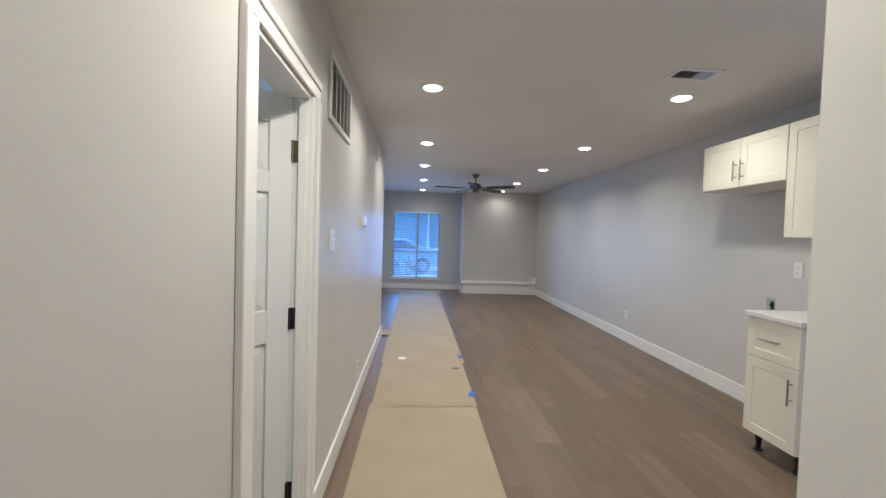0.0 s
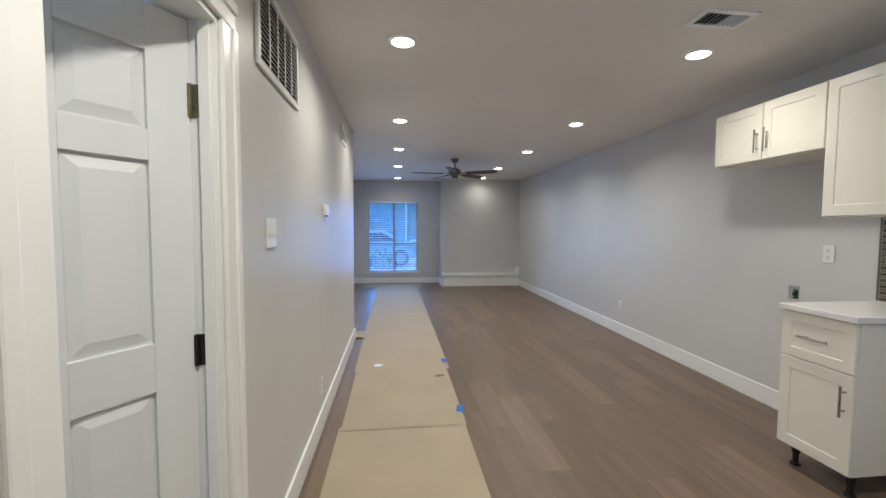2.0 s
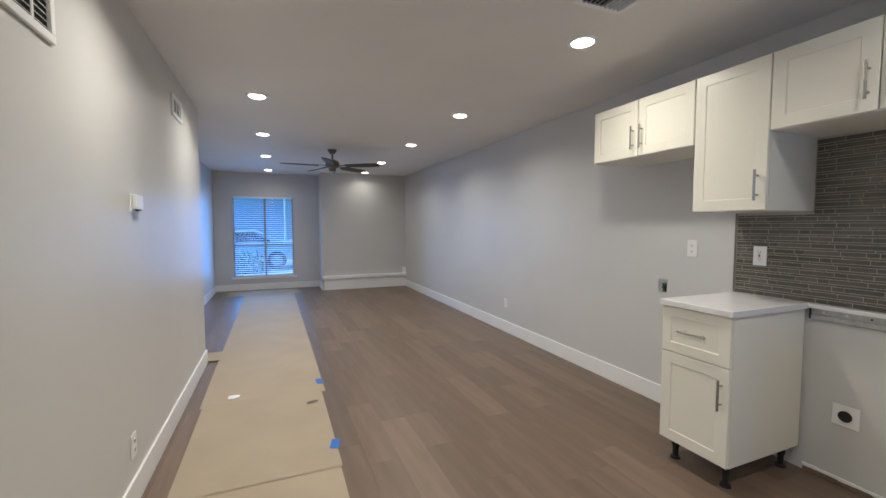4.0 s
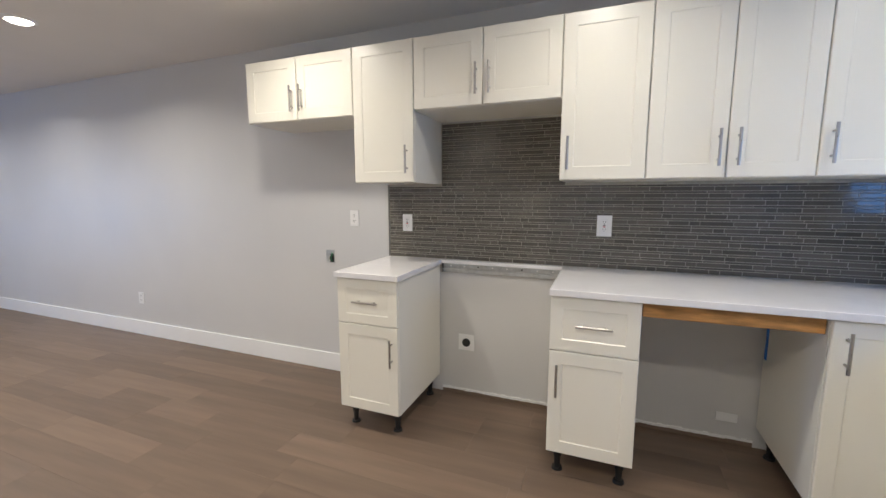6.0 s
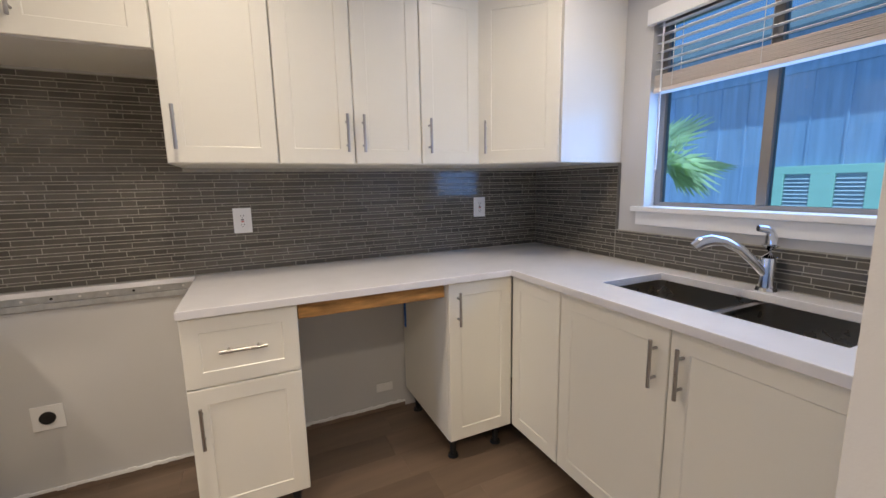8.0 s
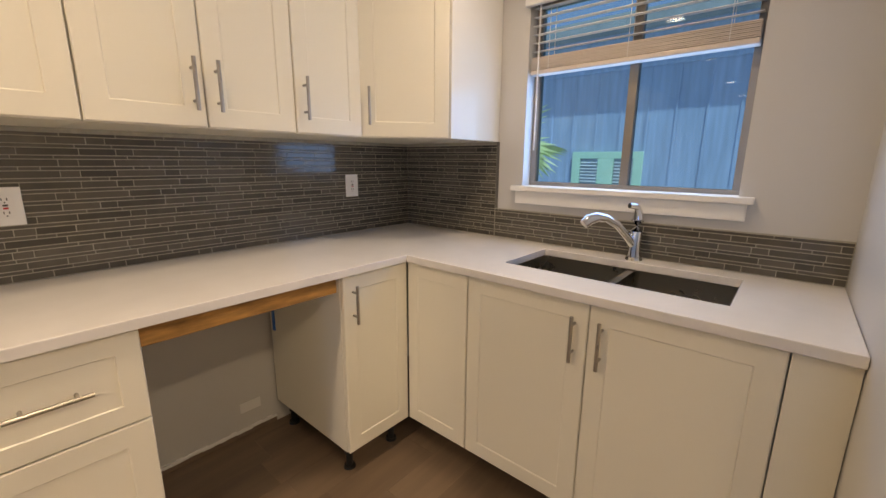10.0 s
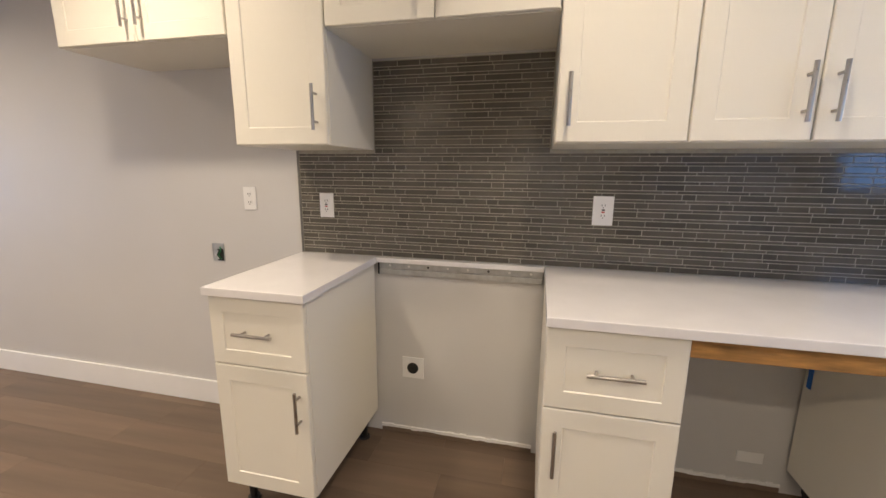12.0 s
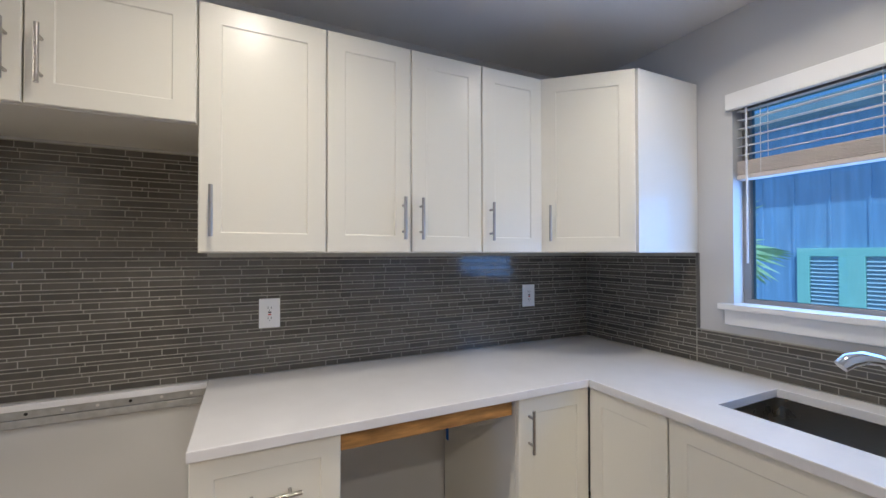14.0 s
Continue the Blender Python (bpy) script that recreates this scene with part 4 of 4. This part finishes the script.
for i in range(12):
    az, tilt = i * 30 + random.uniform(-8, 8), random.choice((0, 25, 55)) + random.uniform(-8, 8)
    bm = bmesh.new()
    add_tube(bm, [(0, 0, 0), (0.08, 0, 0.04), (0.18, 0, 0.07)], [0.012, 0.009, 0.006], 6)
    for k in range(19):
        a = radians(-100 + k * 200 / 18)
        ln = 0.46 * (0.75 + 0.25 * math.cos(a)) * random.uniform(0.9, 1.05)
        dx, dy = math.cos(a), math.sin(a)
        wv = 0.008
        base = Vector((0.18, 0, 0.07))
        p = [base, base + Vector((dx * ln * 0.5 - dy * wv, dy * ln * 0.5 + dx * wv, 0.02)), base + Vector((dx * ln, dy * ln, -0.12 * ln)), base + Vector((dx * ln * 0.5 + dy * wv, dy * ln * 0.5 - dx * wv, 0.02))]
        v = [bm.verts.new(q) for q in p]
        bm.faces.new((v[0], v[1], v[2]))
        bm.faces.new((v[0], v[2], v[3]))
    part("frond", bm, LEAF, palm, m=pose(0, 0, CROWN, random.uniform(-50, 50), -tilt, az))


def car(m, paint, label):
    c = thing("parked_car", label, "car", m, group="parked cars")
    prof = [(-2.2, 0.35), (-2.2, 0.72), (-2.05, 0.88), (-1.2, 0.95), (-0.6, 1.38), (0.7, 1.42), (1.45, 1.0), (2.1, 0.9), (2.2, 0.7), (2.2, 0.35)]
    bm = bmesh.new()
    lo = [bm.verts.new((x, -0.85 + 0.16 * max(0, z - 0.9), z)) for x, z in prof]
    hi = [bm.verts.new((x, 0.85 - 0.16 * max(0, z - 0.9), z)) for x, z in prof]
    bm.faces.new(lo)
    bm.faces.new(list(reversed(hi)))
    for i in range(len(prof)):
        j = (i + 1) % len(prof)
        bm.faces.new((lo[i], lo[j], hi[j], hi[i]))
    bmesh.ops.bevel(bm, geom=list(bm.edges), offset=0.05, segments=2, affect="EDGES", profile=0.5)
    part("body", bm, paint, c, smooth=True)
    for s in (-1, 1):
        bm = bmesh.new()
        y = s * 0.80
        pts = [(-1.0, 0.97), (-0.52, 1.31), (0.62, 1.34), (1.2, 1.0)]
        a = [bm.verts.new((x, y - s * 0.0, z)) for x, z in pts]
        b = [bm.verts.new((x, y + s * 0.035, z)) for x, z in pts]
        bm.faces.new(a)
        bm.faces.new(list(reversed(b)))
        for i in range(4):
            bm.faces.new((a[i], a[(i + 1) % 4], b[(i + 1) % 4], b[i]))
        part("side_window", bm, CARG, c)
    for x in (-1.4, 1.35):
        for s in (-1, 1):
            bm = bmesh.new()
            add_cyl(bm, (x, s * 0.70, 0.33), (x, s * 0.87, 0.33), 0.33, seg=22)
            w = part("wheel", bm, BLACKP, c)
            bm = bmesh.new()
            add_cyl(bm, (x, s * 0.872, 0.33), (x, s * 0.885, 0.33), 0.2, seg=16)
            part("rim", bm, STEEL, w)
    return c


car(pose(-1.1, 17.6, -0.22, 0, 0, 4), CARP, "white parked sedan seen through the front window")
car(pose(2.9, 22.0, -0.22, 0, 0, 2), CARP, "white parked car further along the lot")
kerb = boxpart("kerb", (-9, 11, 14.1, 14.3, -0.22, -0.10), KERBRED, bevel=0.02)
structure(kerb, "red painted kerb by the parking", "kerb")
pv = boxpart("pavement", (-9, 11, 12.6, 14.1, -0.22, -0.11), CONCRETE)
structure(pv, "pale concrete footpath outside", "pavement")
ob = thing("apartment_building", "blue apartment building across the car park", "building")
# Wall brightness comes from the lightened colour, since no sun reaches this side.
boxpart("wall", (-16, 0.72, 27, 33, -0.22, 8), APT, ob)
for i in range(5):
    for z in (4.2,):
        boxpart("window", (-13.5 + i * 3.0, -12.2 + i * 3.0, 26.95, 26.999, z, z + 1.4), CARG, ob)
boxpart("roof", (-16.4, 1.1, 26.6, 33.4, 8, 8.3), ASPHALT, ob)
ob2 = thing("apartment_building", "pale building at the far edge of car park", "building")
boxpart("wall", (0.95, 15, 31, 36, -0.22, 7), TRIM, ob2)
for i in range(3):
    boxpart("window", (4.4 + i * 3.0, 5.8 + i * 3.0, 30.95, 30.999, 2.2, 3.6), CARG, ob2)


def shrub(name, m, r, h, n, label, seed):
    random.seed(seed)
    s = thing(name, label, "shrub" if h < 2 else "tree", m)
    bm = bmesh.new()
    top = h * 0.55
    add_tube(bm, [(0, 0, 0), (0.03, 0, top * 0.5), (0, 0.03, top)], [0.03 * h, 0.022 * h, 0.012 * h], 8)
    for k in range(5):
        a = k * 1.3
        add_tube(bm, [(0, 0, top * 0.6), (math.cos(a) * r * 0.4, math.sin(a) * r * 0.4, top), (math.cos(a) * r * 0.7, math.sin(a) * r * 0.7, top * 1.3)], [0.012 * h, 0.008 * h, 0.003 * h], 6)
    part("trunk", bm, BARK, s)
    bm = bmesh.new()
    for _ in range(n):
        d = Vector((random.gauss(0, 1), random.gauss(0, 1), random.gauss(0, 1))).normalized() * random.uniform(0.35, 1.0)
        c = Vector((d.x * r, d.y * r, h * 0.62 + d.z * h * 0.38))
        q = Euler((random.uniform(0, 6), random.uniform(0, 6), random.uniform(0, 6))).to_matrix()
        z = 0.05 + 0.03 * h
        v = [bm.verts.new(c + q @ Vector(p)) for p in ((-z, 0, 0), (0, -z * 0.5, 0.01), (z, 0, 0), (0, z * 0.5, 0.01))]
        bm.faces.new(v)
    part("crown", bm, BUSH, s)


shrub("shrub", pose(-0.35, 12.4, -0.22), 0.45, 0.95, 500, "low green shrub outside the front window", 3)
shrub("tree", pose(3.0, 24.0, -0.22), 1.6, 5.5, 1500, "dark leafy tree across the car park", 5)

# ---- wall tiles ----
random.seed(21)
ROWS = []
z = CT + 0.003
while z < 1.83:
    h = 0.0215 if len(ROWS) % 2 == 0 else 0.0100
    ROWS.append((z, h))
    z += h + 0.0026
tile_mesh = {}


def tile_data(w, h):
    key = (round(w, 3), h)
    if key not in tile_mesh:
        b = bmesh.new()
        t, c = 0.0078, 0.0012
        lo = [b.verts.new((x, 0, zz)) for x, zz in ((0, 0), (w, 0), (w, h), (0, h))]
        mi = [b.verts.new((x, -t + c, zz)) for x, zz in ((0, 0), (w, 0), (w, h), (0, h))]
        hi = [b.verts.new((x, -t, zz)) for x, zz in ((c, c), (w - c, c), (w - c, h - c), (c, h - c))]
        b.faces.new(hi)
        for p, q in ((lo, mi), (mi, hi)):
            for k in range(4):
                b.faces.new((p[k], p[(k + 1) % 4], q[(k + 1) % 4], q[k]))
        tile_mesh[key] = finish("tile", b, TILE)
    return tile_mesh[key]


GT = 0.0094
bm = bmesh.new()
add_box(bm, EX - GT, EX - 0.0006, SY + 0.001, 2.812, CT + 0.0005, UB - 0.001)
add_box(bm, EX - GT, EX - 0.0006, 1.646, 2.424, UB - 0.001, 1.803)
splash = structure(part("backsplash", bm, GROUT), "dark grey glass strip mosaic backsplash with pale grout", "backsplash")
bm = bmesh.new()
add_box(bm, 2.303, EX - GT, SY + 0.0006, SY + GT, CT + 0.0005, UB - 0.001)
add_box(bm, STUB1 + 0.001, 2.303, SY + 0.0006, SY + GT, CT + 0.0005, 1.083)
splash2 = structure(part("backsplash", bm, GROUT), "dark grey glass strip mosaic backsplash around sink window", "backsplash")
boxpart("edge_strip", (EX - 0.012, EX - 0.0006, 2.8125, 2.823, CT + 0.001, UB - 0.001), TILEEDGE, splash)
boxpart("edge_strip", (2.292, 2.3025, SY + 0.0006, SY + 0.012, 1.0845, UB - 0.001), TILEEDGE, splash2)
# one mosaic sheet: the strip lengths of ten rows, wide and narrow in turn
SHEET = [(0.048, 0.148, 0.098), (0.198, 0.098), (0.148, 0.048, 0.098), (0.098, 0.198), (0.098, 0.148, 0.048),
         (0.148, 0.148), (0.048, 0.098, 0.148), (0.248, 0.048), (0.148, 0.098, 0.048), (0.048, 0.248)]
SHIFT = (0, 0.006, -0.004, 0.004, 0, 0.008, -0.002, 0.005, 0.001, 0.009)
far_tiles = {0: [], 1: []}
singles = 0
BASE_E, BASE_S = Vector((EX - 0.0025, 0, 0)), Vector((0, SY + 0.0025, 0))


def lay(which, a0, a1, zz, h):
    """One row of strips from a0 to a1, along y on the east wall or along x on the south wall."""
    global singles
    row = round((zz - CT) / 0.0367 * 2)
    cuts = SHEET[row % 10]
    a, k = a0 + 0.001, row // 10
    first = True
    while a < a1 - 0.008:
        w = cuts[k % len(cuts)] + random.uniform(-0.0015, 0.0015)
        if first:
            w, first = max(0.02, w * 0.6 + SHIFT[row % 10]), False
        w = min(w, a1 - 0.001 - a)
        k += 1
        if a1 - a - w < 0.02:
            w = a1 - 0.001 - a
        m = pose(EX - 0.0025, a + w, zz, 0, 0, -90) if which == 0 else pose(a + w, SY + 0.0025, zz, 0, 0, 180)
        if which == 1 or (1.32 < a < 2.3 and singles < 300 and zz < 1.46):
            t = new("tile", tile_data(w, h))
            t.matrix_basis, t.parent = m, (splash, splash2)[which]
            singles += which == 0
        else:
            far_tiles[which].append((w, h, m))
        a += w + 0.0020


for zz, h in ROWS:
    if zz + h < UB - 0.001:
        lay(0, SY + 0.009, 2.811, zz, h)
        lay(1, 2.304, EX - 0.009, zz, h)
        if zz + h < 1.083:
            lay(1, STUB1 + 0.002, 2.302, zz, h)
    elif zz + h < 1.803:
        lay(0, 1.648, 2.422, zz, h)
for which, sp in ((0, splash),):
    verts, faces = [], []
    for w, h, m in far_tiles[which]:
        me = tile_data(w, h)
        k = len(verts)
        verts += [tuple(m @ v.co) for v in me.vertices]
        faces += [[k + i for i in p.vertices] for p in me.polygons]
    me = bpy.data.meshes.new("tiles")
    me.from_pydata(verts, [], faces)
    me.materials.append(TILE)
    o = new("tiles", me)
    o.parent = sp
    tagged(o, "small grey glass strip tiles", kind="stuff")

# ---- floor planks ----
random.seed(33)
plank_mesh = {}


def plank_data(w, ln):
    key = (round(w, 3), round(ln, 2))
    if key not in plank_mesh:
        b = bmesh.new()
        c = 0.0005
        lo = [b.verts.new((x, y, -0.006)) for x, y in ((0, 0), (w, 0), (w, ln), (0, ln))]
        mi = [b.verts.new((x, y, -c)) for x, y in ((0, 0), (w, 0), (w, ln), (0, ln))]
        hi = [b.verts.new((x, y, 0)) for x, y in ((c, c), (w - c, c), (w - c, ln - c), (c, ln - c))]
        b.faces.new(hi)
        for p, q in ((lo, mi), (mi, hi)):
            for k in range(4):
                b.faces.new((p[k], p[(k + 1) % 4], q[(k + 1) % 4], q[k]))
        plank_mesh[key] = finish("plank", b, PLANK)
    return plank_mesh[key]


PW, PLANK_LENGTHS = 0.18, (0.45, 0.62, 0.8, 1.0, 1.22, 1.22)
col = 0
x = L2X
while x < EX:
    w = min(PW, EX - x)
    y_lo = LEND if x + w <= LX - T else SY if x > STUB1 - 0.02 else BACK_Y
    y = y_lo - random.choice((0.0, 0.3, 0.6, 0.9, 0.45, 0.75)) 
    while y < WIN_Y:
        run = random.choice(PLANK_LENGTHS)
        a, b = max(y, y_lo), min(y + run, WIN_Y)
        if b - a > 0.02:
            p = new("plank", plank_data(w - 0.0004, round(b - a, 2) - 0.0004))
            p.matrix_basis, p.parent = pose(x, a, 0), FLOOR
        y += run
    x += PW
